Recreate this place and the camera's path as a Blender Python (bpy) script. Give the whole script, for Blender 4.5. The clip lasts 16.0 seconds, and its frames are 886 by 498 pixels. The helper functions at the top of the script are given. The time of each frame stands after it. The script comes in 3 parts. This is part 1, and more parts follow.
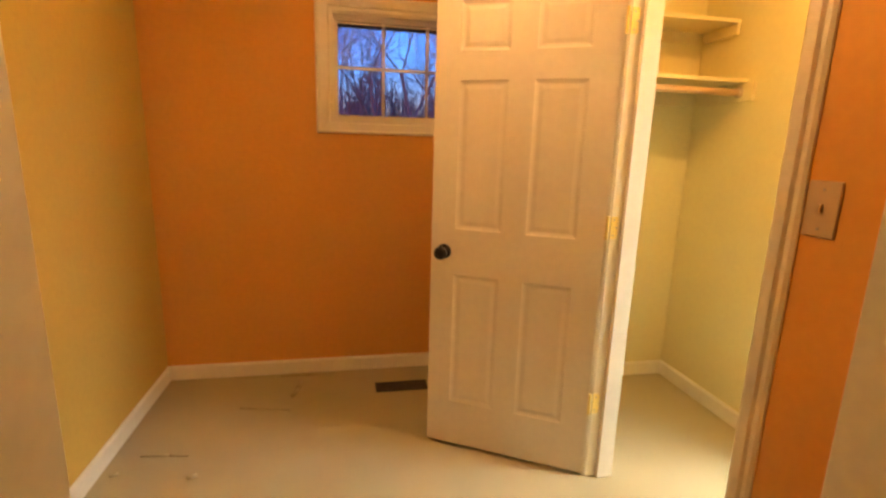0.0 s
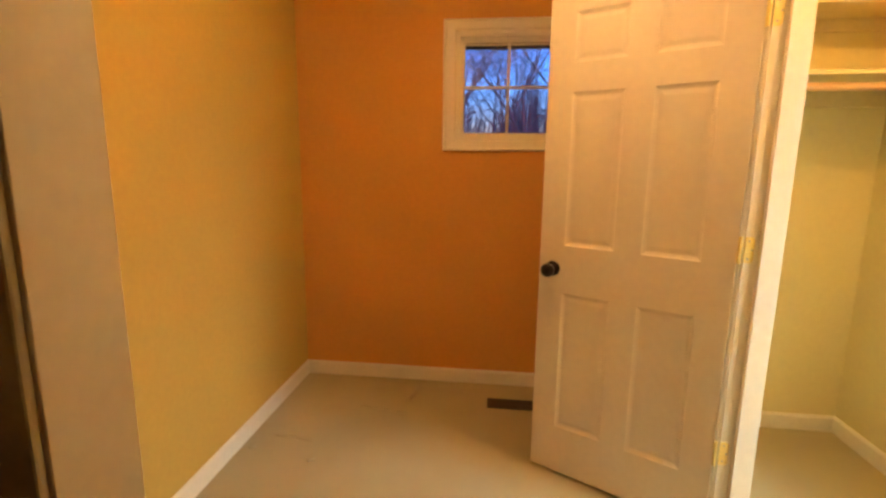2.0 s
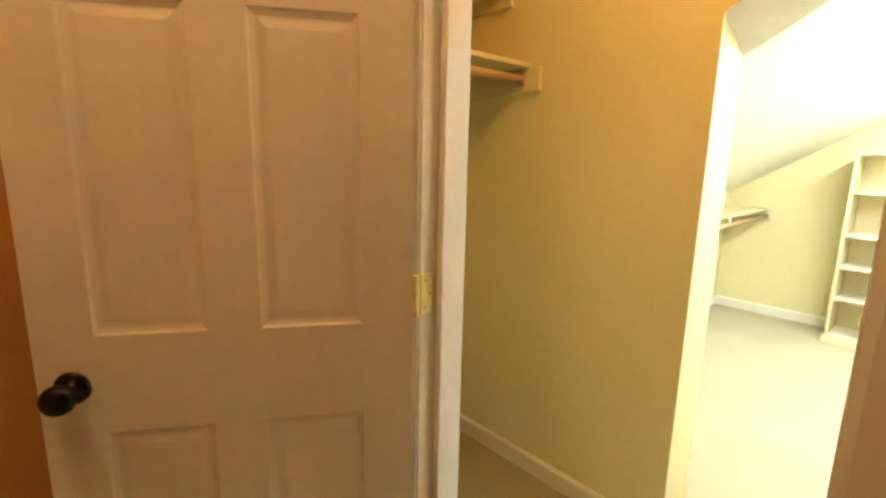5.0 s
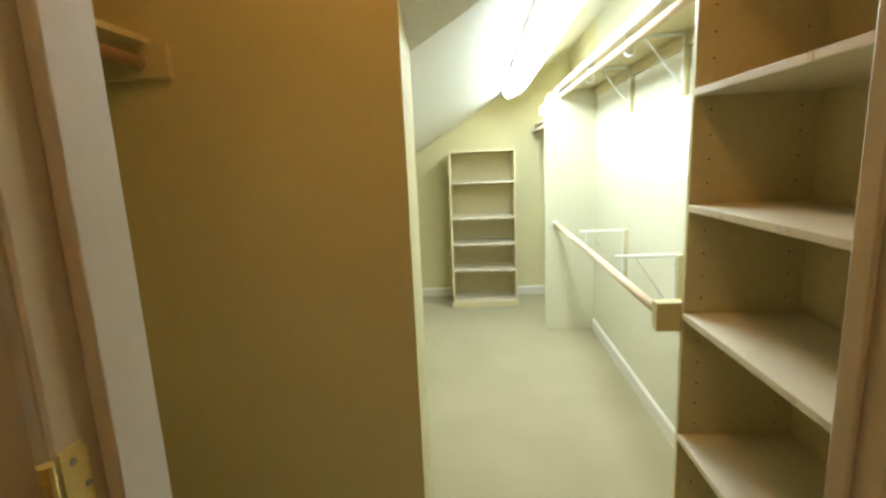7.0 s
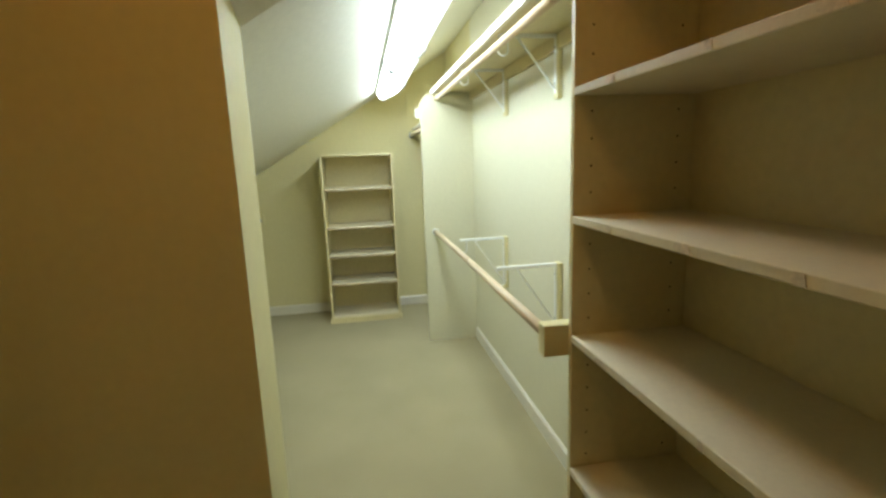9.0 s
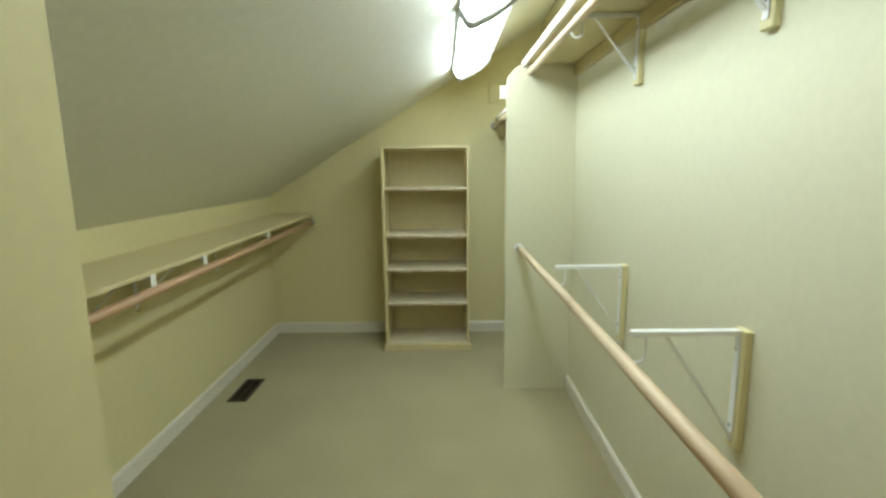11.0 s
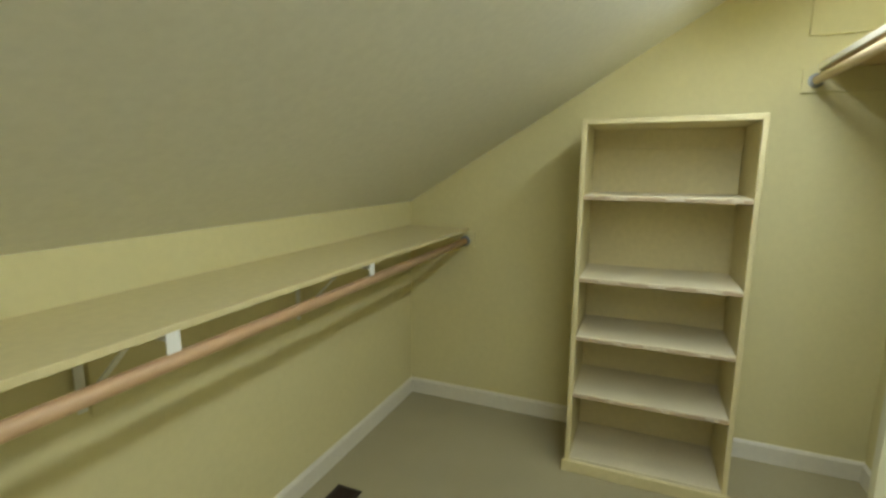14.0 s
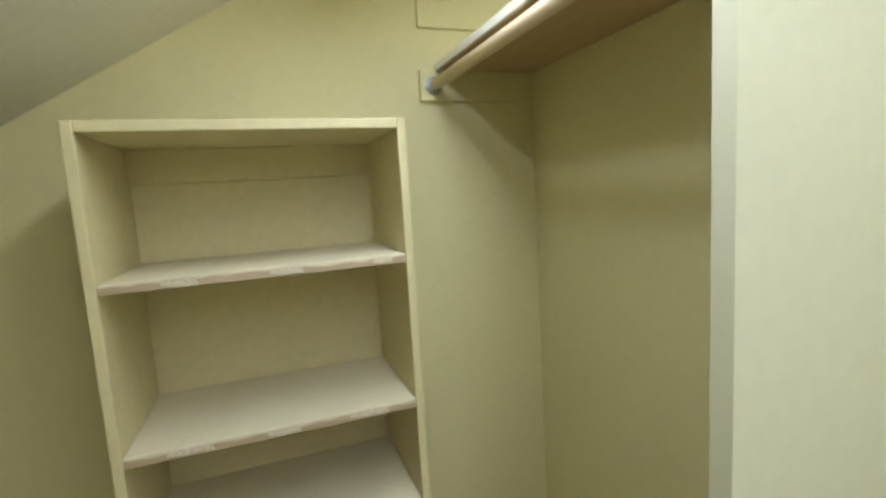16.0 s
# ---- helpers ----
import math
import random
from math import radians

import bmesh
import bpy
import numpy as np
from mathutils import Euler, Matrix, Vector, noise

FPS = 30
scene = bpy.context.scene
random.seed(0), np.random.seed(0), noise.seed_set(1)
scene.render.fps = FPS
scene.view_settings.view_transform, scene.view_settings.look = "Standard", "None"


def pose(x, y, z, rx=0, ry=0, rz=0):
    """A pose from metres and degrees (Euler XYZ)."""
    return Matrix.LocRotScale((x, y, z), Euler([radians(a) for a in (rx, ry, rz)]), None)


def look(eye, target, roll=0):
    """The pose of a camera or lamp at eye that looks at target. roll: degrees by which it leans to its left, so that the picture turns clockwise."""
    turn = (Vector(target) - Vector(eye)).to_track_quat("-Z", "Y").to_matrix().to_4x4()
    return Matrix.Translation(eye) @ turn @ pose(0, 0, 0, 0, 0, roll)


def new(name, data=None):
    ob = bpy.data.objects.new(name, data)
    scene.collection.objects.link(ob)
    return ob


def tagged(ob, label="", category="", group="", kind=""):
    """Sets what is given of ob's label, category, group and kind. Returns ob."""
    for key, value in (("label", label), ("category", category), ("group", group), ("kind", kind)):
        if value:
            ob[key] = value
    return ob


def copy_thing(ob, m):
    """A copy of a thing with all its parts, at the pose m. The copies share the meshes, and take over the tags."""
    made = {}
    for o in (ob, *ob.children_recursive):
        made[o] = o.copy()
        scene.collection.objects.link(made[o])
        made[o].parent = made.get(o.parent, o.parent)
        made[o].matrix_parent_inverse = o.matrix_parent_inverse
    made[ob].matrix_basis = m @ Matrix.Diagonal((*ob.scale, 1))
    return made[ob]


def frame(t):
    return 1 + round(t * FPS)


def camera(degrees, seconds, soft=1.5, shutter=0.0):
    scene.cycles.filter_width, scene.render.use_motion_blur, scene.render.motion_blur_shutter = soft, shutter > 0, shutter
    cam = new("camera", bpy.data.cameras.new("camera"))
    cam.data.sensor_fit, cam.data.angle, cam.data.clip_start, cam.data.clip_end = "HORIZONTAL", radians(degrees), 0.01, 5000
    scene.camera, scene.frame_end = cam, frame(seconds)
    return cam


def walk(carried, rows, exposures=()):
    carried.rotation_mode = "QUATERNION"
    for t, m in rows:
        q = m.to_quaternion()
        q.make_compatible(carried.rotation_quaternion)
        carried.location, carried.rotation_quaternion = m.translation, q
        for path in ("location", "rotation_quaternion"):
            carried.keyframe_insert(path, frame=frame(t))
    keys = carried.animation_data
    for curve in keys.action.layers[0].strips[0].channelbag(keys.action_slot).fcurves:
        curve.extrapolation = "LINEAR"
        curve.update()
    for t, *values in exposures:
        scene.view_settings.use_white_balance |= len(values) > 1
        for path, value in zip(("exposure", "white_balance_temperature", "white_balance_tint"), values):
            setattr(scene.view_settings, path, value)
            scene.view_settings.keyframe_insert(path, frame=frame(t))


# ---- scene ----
cam = camera(85.5, 16.0, soft=2.7)

PATH = [
    (0, (-0.995, -1.654, 1.367), (-0.607, 0.264, 0.954), 1.7),
    (0.5, (-0.941, -1.654, 1.358), (-0.867, 0.307, 0.972), 1.6),
    (1, (-0.886, -1.667, 1.358), (-0.999, 0.292, 0.972), 1.4),
    (1.5, (-0.832, -1.684, 1.356), (-1.037, 0.274, 1.001), 0.8),
    (2, (-0.818, -1.666, 1.355), (-1.045, 0.29, 1.004), 0.7),
    (2.5, (-0.853, -1.566, 1.353), (-0.997, 0.397, 0.999), 1.2),
    (3, (-0.886, -1.403, 1.374), (-0.736, 0.568, 1.071), 0.7),
    (3.5, (-0.839, -1.269, 1.377), (-0.373, 0.655, 1.091), -0.1),
    (3.7, (-0.798, -1.2, 1.377), (-0.26, 0.703, 1.073), -0.2),
    (5.8, (-0.512, -0.567, 1.38), (1.205, 0.401, 1.039), -1.1),
    (6, (-0.466, -0.537, 1.383), (1.314, 0.314, 1.054), -2.4),
    (6.5, (-0.392, -0.479, 1.378), (1.512, 0.023, 1.027), -2.3),
    (7, (-0.375, -0.385, 1.377), (1.586, -0.231, 1.017), -2.5),
    (7.5, (-0.36, -0.368, 1.377), (1.609, -0.468, 1.039), -2.2),
    (8, (-0.353, -0.361, 1.38), (1.596, -0.643, 1.032), -2.7),
    (8.2, (-0.335, -0.376, 1.379), (1.606, -0.715, 1.032), -2.6),
    (10.3, (0.399, -0.498, 1.356), (2.352, -0.734, 0.995), 0.0),
    (10.5, (0.474, -0.497, 1.326), (2.434, -0.712, 0.991), 0.4),
    (11, (0.69, -0.545, 1.318), (2.662, -0.542, 0.982), -0.6),
    (11.5, (0.896, -0.572, 1.296), (2.835, -0.243, 0.933), -0.1),
    (12, (1.086, -0.553, 1.262), (2.955, 0.018, 0.835), 0.4),
    (12.5, (1.288, -0.455, 1.265), (3.087, 0.349, 0.922), 0.2),
    (13, (1.514, -0.406, 1.236), (3.13, 0.716, 0.874), 1.4),
    (13.5, (1.787, -0.413, 1.272), (3.413, 0.688, 0.892), 1.5),
    (14, (2.084, -0.354, 1.277), (3.905, 0.403, 0.946), 0.4),
    (14.5, (2.353, -0.345, 1.261), (4.259, 0.206, 1.006), -2.4),
    (15, (2.647, -0.374, 1.279), (4.593, 0.019, 1.04), -1.0),
    (15.5, (2.867, -0.376, 1.297), (4.848, -0.496, 1.047), -0.8),
    (16, (3.031, -0.437, 1.31), (4.9, -1.106, 1.069), -3.5),
]
EXPOSURES = [(0.0, 1.64, 7700, 17), (2.2, 1.62, 7500, 15), (3.7, 1.6, 7150, 12), (5.8, 0.3, 6400, 9), (6.2, 0.05, 6350, 7), (6.6, -0.25, 6300, 6), (7.0, -0.45, 6300, 5), (7.5, -0.65, 6300, 4), (8.2, -0.92, 6350, 3), (10.3, -1.35, 6550, 3), (11.0, -1.45, 6550, 2), (12.0, -1.7, 7000, 3), (13.0, -1.8, 7200, 4), (14.0, -1.35, 6950, 5), (15.0, -1.3, 6900, 8), (16.0, -1.32, 6350, 12)]
walk(cam, [(t, look(eye, to, lean)) for t, eye, to, lean in PATH], EXPOSURES)

# lamps: fluorescent tubes in the closet, a warm dome in the bedroom, dusk outside
TUBE, TUBE_COLOR = 64.0, (0.88, 1.0, 1.1)
LAMP, LAMP_COLOR = 10.8, (1.0, 0.58, 0.25)
LAMP_X, LAMP_Y = -0.87, -0.36
NOOK, NOOK_COLOR = 60.0, (1.0, 0.5, 0.15)
SKY = 0.8

# ---- world, lamps ----
world = bpy.data.worlds.new("dusk")
scene.world = world
world.use_nodes = True
wn = world.node_tree.nodes
wl = world.node_tree.links
bg = wn["Background"]
sky = wn.new("ShaderNodeTexSky")
sky.sky_type = "NISHITA"
sky.sun_disc = False
sky.sun_elevation = radians(1.0)
sky.sun_rotation = radians(200)
sky.ozone_density = 6.0
tint = wn.new("ShaderNodeMix")
tint.data_type = "RGBA"
tint.blend_type = "MULTIPLY"
tint.inputs["Factor"].default_value = 1.0
tint.inputs["B"].default_value = (1.9, 1.08, 1.1, 1)
wl.new(sky.outputs["Color"], tint.inputs["A"])
wl.new(tint.outputs["Result"], bg.inputs["Color"])
bg.inputs["Strength"].default_value = SKY

# ---- materials ----


def mat(name, color, rough=0.6, metal=0.0, grain=40.0, amount=0.06, bump=0.0, bump_scale=200.0, color2=None, spec=0.5, stain=0.0, stain_scale=1.6, emit=0.0, emit_color=(1, 1, 1)):
    """A procedural surface: base colour varied at a coarse and a fine scale, and fine relief."""
    m = bpy.data.materials.new(name)
    m.use_nodes = True
    n, l = m.node_tree.nodes, m.node_tree.links
    p = n["Principled BSDF"]
    p.inputs["Roughness"].default_value = rough
    p.inputs["Metallic"].default_value = metal
    p.inputs["Specular IOR Level"].default_value = spec
    tc = n.new("ShaderNodeTexCoord")
    big = n.new("ShaderNodeTexNoise")
    big.inputs["Scale"].default_value = stain_scale
    big.inputs["Detail"].default_value = 5
    fine = n.new("ShaderNodeTexNoise")
    fine.inputs["Scale"].default_value = grain
    fine.inputs["Detail"].default_value = 6
    l.new(tc.outputs["Object"], big.inputs["Vector"])
    l.new(tc.outputs["Object"], fine.inputs["Vector"])
    c2 = color2 or tuple(c * 0.8 for c in color)
    mix1 = n.new("ShaderNodeMix")
    mix1.data_type = "RGBA"
    mix1.inputs["A"].default_value = (*color, 1)
    mix1.inputs["B"].default_value = (*c2, 1)
    r1 = n.new("ShaderNodeMapRange")
    r1.inputs["From Min"].default_value = 0.35
    r1.inputs["From Max"].default_value = 0.75
    r1.inputs["To Max"].default_value = stain
    l.new(big.outputs["Fac"], r1.inputs["Value"])
    l.new(r1.outputs["Result"], mix1.inputs["Factor"])
    mix2 = n.new("ShaderNodeMix")
    mix2.data_type = "RGBA"
    mix2.blend_type = "MULTIPLY"
    mix2.inputs["Factor"].default_value = 1.0
    r2 = n.new("ShaderNodeMapRange")
    r2.inputs["From Min"].default_value = 0.3
    r2.inputs["From Max"].default_value = 0.7
    r2.inputs["To Min"].default_value = 1 - amount
    r2.inputs["To Max"].default_value = 1 + amount
    l.new(fine.outputs["Fac"], r2.inputs["Value"])
    l.new(mix1.outputs["Result"], mix2.inputs["A"])
    l.new(r2.outputs["Result"], mix2.inputs["B"])
    l.new(mix2.outputs["Result"], p.inputs["Base Color"])
    if bump:
        bt = n.new("ShaderNodeTexNoise")
        bt.inputs["Scale"].default_value = bump_scale
        bt.inputs["Detail"].default_value = 4
        l.new(tc.outputs["Object"], bt.inputs["Vector"])
        b = n.new("ShaderNodeBump")
        b.inputs["Strength"].default_value = bump
        b.inputs["Distance"].default_value = 0.004
        l.new(bt.outputs["Fac"], b.inputs["Height"])
        l.new(b.outputs["Normal"], p.inputs["Normal"])
    if emit:
        p.inputs["Emission Color"].default_value = (*emit_color, 1)
        p.inputs["Emission Strength"].default_value = emit
    return m


def wood(name, color, dark, rough=0.5, axis=0, scale=14.0):
    """Straight-grained wood, the grain along one axis."""
    m = mat(name, color, rough, grain=60, amount=0.08, stain=0.5, color2=dark, stain_scale=3)
    n, l = m.node_tree.nodes, m.node_tree.links
    tc = next(x for x in n if x.bl_idname == "ShaderNodeTexCoord")
    mp = n.new("ShaderNodeMapping")
    s = [scale * 6] * 3
    s[axis] = scale * 0.35
    mp.inputs["Scale"].default_value = s
    l.new(tc.outputs["Object"], mp.inputs["Vector"])
    for x in n:
        if x.bl_idname == "ShaderNodeTexNoise":
            x.inputs["Scale"].default_value = 1.0 if x.inputs["Scale"].default_value > 10 else 0.3
            l.new(mp.outputs["Vector"], x.inputs["Vector"])
    return m


GOLD = mat("golden_yellow_wall_paint", (0.56, 0.37, 0.092), 0.62, amount=0.03, bump=0.05, bump_scale=260, stain=0.35, color2=(0.51, 0.325, 0.074), spec=0.3)
CREAM = mat("cream_yellow_wall_paint", (0.69, 0.625, 0.35), 0.62, amount=0.02, bump=0.05, bump_scale=260, stain=0.35, color2=(0.65, 0.575, 0.305), spec=0.3)
PALE = mat("pale_cream_wall_paint", (0.68, 0.65, 0.475), 0.62, amount=0.02, bump=0.05, bump_scale=260, stain=0.35, color2=(0.65, 0.61, 0.43), spec=0.3)
ORANGE = mat("burnt_orange_wall_paint", (0.65, 0.318, 0.092), 0.6, amount=0.03, bump=0.05, bump_scale=260, stain=0.35, color2=(0.6, 0.285, 0.078), spec=0.3)
CEIL = mat("off_white_ceiling_paint", (0.78, 0.765, 0.69), 0.75, amount=0.03, bump=0.08, bump_scale=180, stain=0.3, color2=(0.74, 0.72, 0.64), spec=0.2)
TRIM = mat("white_trim_paint", (0.76, 0.72, 0.62), 0.38, amount=0.03, bump=0.05, bump_scale=90, stain=0.4, color2=(0.7, 0.65, 0.53))
DOORW = mat("white_door_paint", (0.71, 0.645, 0.535), 0.4, amount=0.025, bump=0.06, bump_scale=120, stain=0.4, color2=(0.66, 0.59, 0.475))
SHELFW = mat("cream_shelf_paint", (0.67, 0.585, 0.33), 0.5, amount=0.04, bump=0.06, bump_scale=110, stain=0.5, color2=(0.62, 0.53, 0.29))
SHELFTOP = mat("pale_worn_shelf_paint", (0.7, 0.63, 0.44), 0.55, grain=90, amount=0.03, bump=0.1, bump_scale=140, stain=0.6, color2=(0.62, 0.54, 0.38), stain_scale=6)
METALW = mat("white_enamelled_steel", (0.82, 0.82, 0.78), 0.3, amount=0.03, stain=0.2)
BRASS = mat("worn_brass", (0.8, 0.66, 0.26), 0.4, metal=0.35, amount=0.1, stain=0.5, color2=(0.7, 0.54, 0.18), stain_scale=30)
BLACK = mat("oil_rubbed_black_metal", (0.012, 0.01, 0.01), 0.3, metal=0.6, amount=0.15)
REG = mat("dark_brown_register_enamel", (0.03, 0.02, 0.014), 0.45, metal=0.3, amount=0.2)
# dark colour of the holes, and of the shadow line under the knee-wall cleat
HOLE_SHADOW = mat("dark_hole_and_shadow_line", (0.06, 0.036, 0.02), 0.9)
CHIP = mat("bare_chipped_wood", (0.66, 0.57, 0.42), 0.8, grain=150, amount=0.15)
RODW = wood("pale_rod_wood", (0.68, 0.54, 0.36), (0.6, 0.45, 0.28), 0.45, 0)
RODP = wood("pinkish_rod_wood", (0.55, 0.36, 0.21), (0.47, 0.29, 0.16), 0.45, 0)
# brown that carries the shade below the shelves in its colour
SHELFB = wood("shade_brown_under_shelf", (0.5, 0.36, 0.2), (0.43, 0.29, 0.15), 0.6, 0)
PLASTIC = mat("ivory_plastic", (0.47, 0.36, 0.24), 0.35, amount=0.02)
# white steel as it looks unlit, the shade put into the grey
GREYP = mat("shade_grey_steel", (0.4, 0.41, 0.4), 0.5, amount=0.04)
EDGE = wood("bare_shelf_edge", (0.5, 0.38, 0.25), (0.42, 0.31, 0.19), 0.7, 1)
GREYM = mat("grey_galvanised_steel", (0.35, 0.36, 0.36), 0.45, metal=0.6, amount=0.08)
DIFF = mat("lit_acrylic_diffuser", (0.9, 0.9, 0.88), 0.4, emit=TUBE * 0.8, emit_color=TUBE_COLOR)
DIFF2 = mat("lit_acrylic_diffuser_face", (0.9, 0.9, 0.88), 0.4, emit=TUBE * 0.48, emit_color=TUBE_COLOR)
DIFF3 = mat("dimmer_acrylic_diffuser_flank", (0.9, 0.9, 0.88), 0.4, emit=TUBE * 0.15, emit_color=TUBE_COLOR)
DOME = mat("lit_glass_dome", (0.9, 0.85, 0.75), 0.4, emit=LAMP, emit_color=LAMP_COLOR)
DOME_TOP = mat("lit_open_bowl", (0.9, 0.85, 0.75), 0.4, emit=LAMP * 8.5, emit_color=LAMP_COLOR)
NDOME = mat("lit_small_glass_dome", (0.9, 0.85, 0.75), 0.4, emit=NOOK, emit_color=NOOK_COLOR)
EAVE = mat("dark_painted_soffit", (0.05, 0.045, 0.05), 0.8, grain=9, amount=0.2, stain=0.4)
BARK = mat("dark_bark", (0.15, 0.13, 0.13), 0.95, grain=12, amount=0.3)
GRASS = mat("winter_grass", (0.06, 0.06, 0.035), 0.95, grain=3, amount=0.3, stain=0.6)


def carpet():
    m = mat("beige_cut_pile_carpet", (0.465, 0.412, 0.247), 0.95, grain=420, amount=0.16, bump=0.9, bump_scale=600, stain=0.55, color2=(0.365, 0.316, 0.183), stain_scale=2.2, spec=0.1)
    p = m.node_tree.nodes["Principled BSDF"]
    p.inputs["Sheen Weight"].default_value = 0.15
    return m


CARPET = carpet()


def glass():
    m = bpy.data.materials.new("window_glass")
    m.use_nodes = True
    p = m.node_tree.nodes["Principled BSDF"]
    p.inputs["Base Color"].default_value = (0.97, 0.98, 1, 1)
    p.inputs["Roughness"].default_value = 0.01
    p.inputs["Transmission Weight"].default_value = 1
    p.inputs["IOR"].default_value = 1.45
    return m


GLASS = glass()

# ---- builders ----


def cuboid(bm, x0, x1, y0, y1, z0, z1, bevel=0.0, m=0):
    """A box, its edges rounded by bevel, added to bm."""
    vs = [bm.verts.new((x, y, z)) for x in (x0, x1) for y in (y0, y1) for z in (z0, z1)]
    fs = [bm.faces.new([vs[i] for i in q]) for q in ((0, 1, 3, 2), (4, 6, 7, 5), (0, 4, 5, 1), (2, 3, 7, 6), (0, 2, 6, 4), (1, 5, 7, 3))]
    for f in fs:
        f.material_index = m
    if bevel:
        es = {e for f in fs for e in f.edges}
        bmesh.ops.bevel(bm, geom=list(es), offset=bevel, segments=2, affect="EDGES", profile=0.5)


def prism(bm, pts, a0, a1, axis="x", m=0, bevel=0.0):
    """A polygon drawn out along an axis. pts are the other two coordinates in order (yz for x, xz for y, xy for z)."""
    def at(p, a):
        return {"x": (a, p[0], p[1]), "y": (p[0], a, p[1]), "z": (p[0], p[1], a)}[axis]
    lo = [bm.verts.new(at(p, a0)) for p in pts]
    hi = [bm.verts.new(at(p, a1)) for p in pts]
    k = len(pts)
    fs = [bm.faces.new(lo), bm.faces.new(hi[::-1])]
    fs += [bm.faces.new((lo[i], hi[i], hi[(i + 1) % k], lo[(i + 1) % k])) for i in range(k)]
    for f in fs:
        f.material_index = m
    if bevel:
        bmesh.ops.bevel(bm, geom=list({e for f in fs for e in f.edges}), offset=bevel, segments=2, affect="EDGES")
    bmesh.ops.recalc_face_normals(bm, faces=bm.faces)


def tube(bm, p0, p1, r, r1=None, n=16):
    """A round bar from p0 to p1."""
    p0, p1 = Vector(p0), Vector(p1)
    d = p1 - p0
    m = Matrix.Translation((p0 + p1) / 2) @ d.to_track_quat("Z", "Y").to_matrix().to_4x4()
    bmesh.ops.create_cone(bm, cap_ends=True, segments=n, radius1=r, radius2=r if r1 is None else r1, depth=d.length, matrix=m)


def lathe(bm, profile, m=Matrix(), n=24):
    """Turn (radius, height) pairs round z."""
    rings = []
    for r, h in profile:
        rings.append([bm.verts.new(m @ Vector((max(r, 1e-4) * math.cos(2 * math.pi * i / n), max(r, 1e-4) * math.sin(2 * math.pi * i / n), h))) for i in range(n)])
    for a, b in zip(rings, rings[1:]):
        for i in range(n):
            bm.faces.new((a[i], a[(i + 1) % n], b[(i + 1) % n], b[i]))
    bm.faces.new(rings[0][::-1])
    bm.faces.new(rings[-1])
    bmesh.ops.recalc_face_normals(bm, faces=bm.faces)


def finish(name, bm, mats, smooth=False):
    me = bpy.data.meshes.new(name)
    bmesh.ops.recalc_face_normals(bm, faces=bm.faces)
    bm.to_mesh(me)
    bm.free()
    for m in mats if isinstance(mats, (list, tuple)) else [mats]:
        me.materials.append(m)
    if smooth:
        for f in me.polygons:
            f.use_smooth = True
    return new(name, me)


def part(name, bm, mats, parent, label="", smooth=False):
    ob = finish(name, bm, mats, smooth)
    ob.parent = parent
    if label:
        tagged(ob, label)
    return ob


def thing(name, at, label, category, group="", turn=0.0):
    ob = new(name)
    ob.matrix_world = pose(*at, 0, 0, turn)
    return tagged(ob, label, category, group)


def structure(name, bm, mats, label, category, smooth=False):
    return tagged(finish(name, bm, mats, smooth), label, category, kind="structure")


def painted(bm, sides):
    """Give each face the material slot of the way it faces: sides maps '+x' and so on to a slot."""
    bmesh.ops.recalc_face_normals(bm, faces=bm.faces)
    for f in bm.faces:
        n = f.normal
        a = max(range(3), key=lambda i: abs(n[i]))
        f.material_index = sides.get(("+" if n[a] > 0 else "-") + "xyz"[a], 0)


# ---- the plan ----
XW = -2.025        # west wall of the alcove
YN = 1.17        # window wall
XD0, XD1, XDS = 0.0, 0.105, 0.045   # the closet's door wall, and where it is thin south of the door
DOOR_N, DOOR_S, DOOR_H = 0.004, -0.702, 2.05
XB0, XB1 = 0.955, 1.15  # wall between nook and long room
YB = -0.19      # its free end
YNK = 0.867      # nook's north wall
YK, ZK = 0.818, 1.10   # knee wall
YS = -1.28      # south wall
XE = 4.44        # end wall
K = 0.6        # rise of the sloping ceiling per metre
H = 2.48
EN0, EN1 = -1.23, -1.105  # wall with the cased opening
EX0, EX1 = -1.31, -0.24

bm = bmesh.new()
cuboid(bm, -3.4, 4.6, -4.7, 1.4, -0.2, 0.0)
structure("floor", bm, CARPET, "worn beige cut-pile carpet over all rooms", "floor")

bm = bmesh.new()
cuboid(bm, XW - 0.12, XW, EN1, YN + 0.14, 0, H)
structure("wall_west", bm, GOLD, "plain alcove wall painted golden yellow", "wall")

# window wall with its opening
WX0, WX1, WZ0, WZ1 = -1.085, -0.245, 1.488, 2.088
bm = bmesh.new()
for b in ((XW, WX0, 0, H), (WX1, XD0 + 0.02, 0, H), (WX0, WX1, 0, WZ0), (WX0, WX1, WZ1, H)):
    cuboid(bm, b[0], b[1], YN, YN + 0.14, b[2], b[3])
structure("wall_north", bm, ORANGE, "window wall painted deep burnt orange", "wall")

# door wall: orange towards the alcove, cream towards the closet
bm = bmesh.new()
cuboid(bm, XD0, XD1, DOOR_N + 0.018, YN, 0, H)
cuboid(bm, XD0, XDS, -4.6, DOOR_S - 0.018, 0, H)
cuboid(bm, XD0, XD1, DOOR_S - 0.018, DOOR_N + 0.018, DOOR_H + 0.018, H)
painted(bm, {"-x": 0, "+x": 1})
structure("wall_closet_door", bm, [ORANGE, CREAM], "door wall, burnt orange outside and cream inside the closet", "wall")

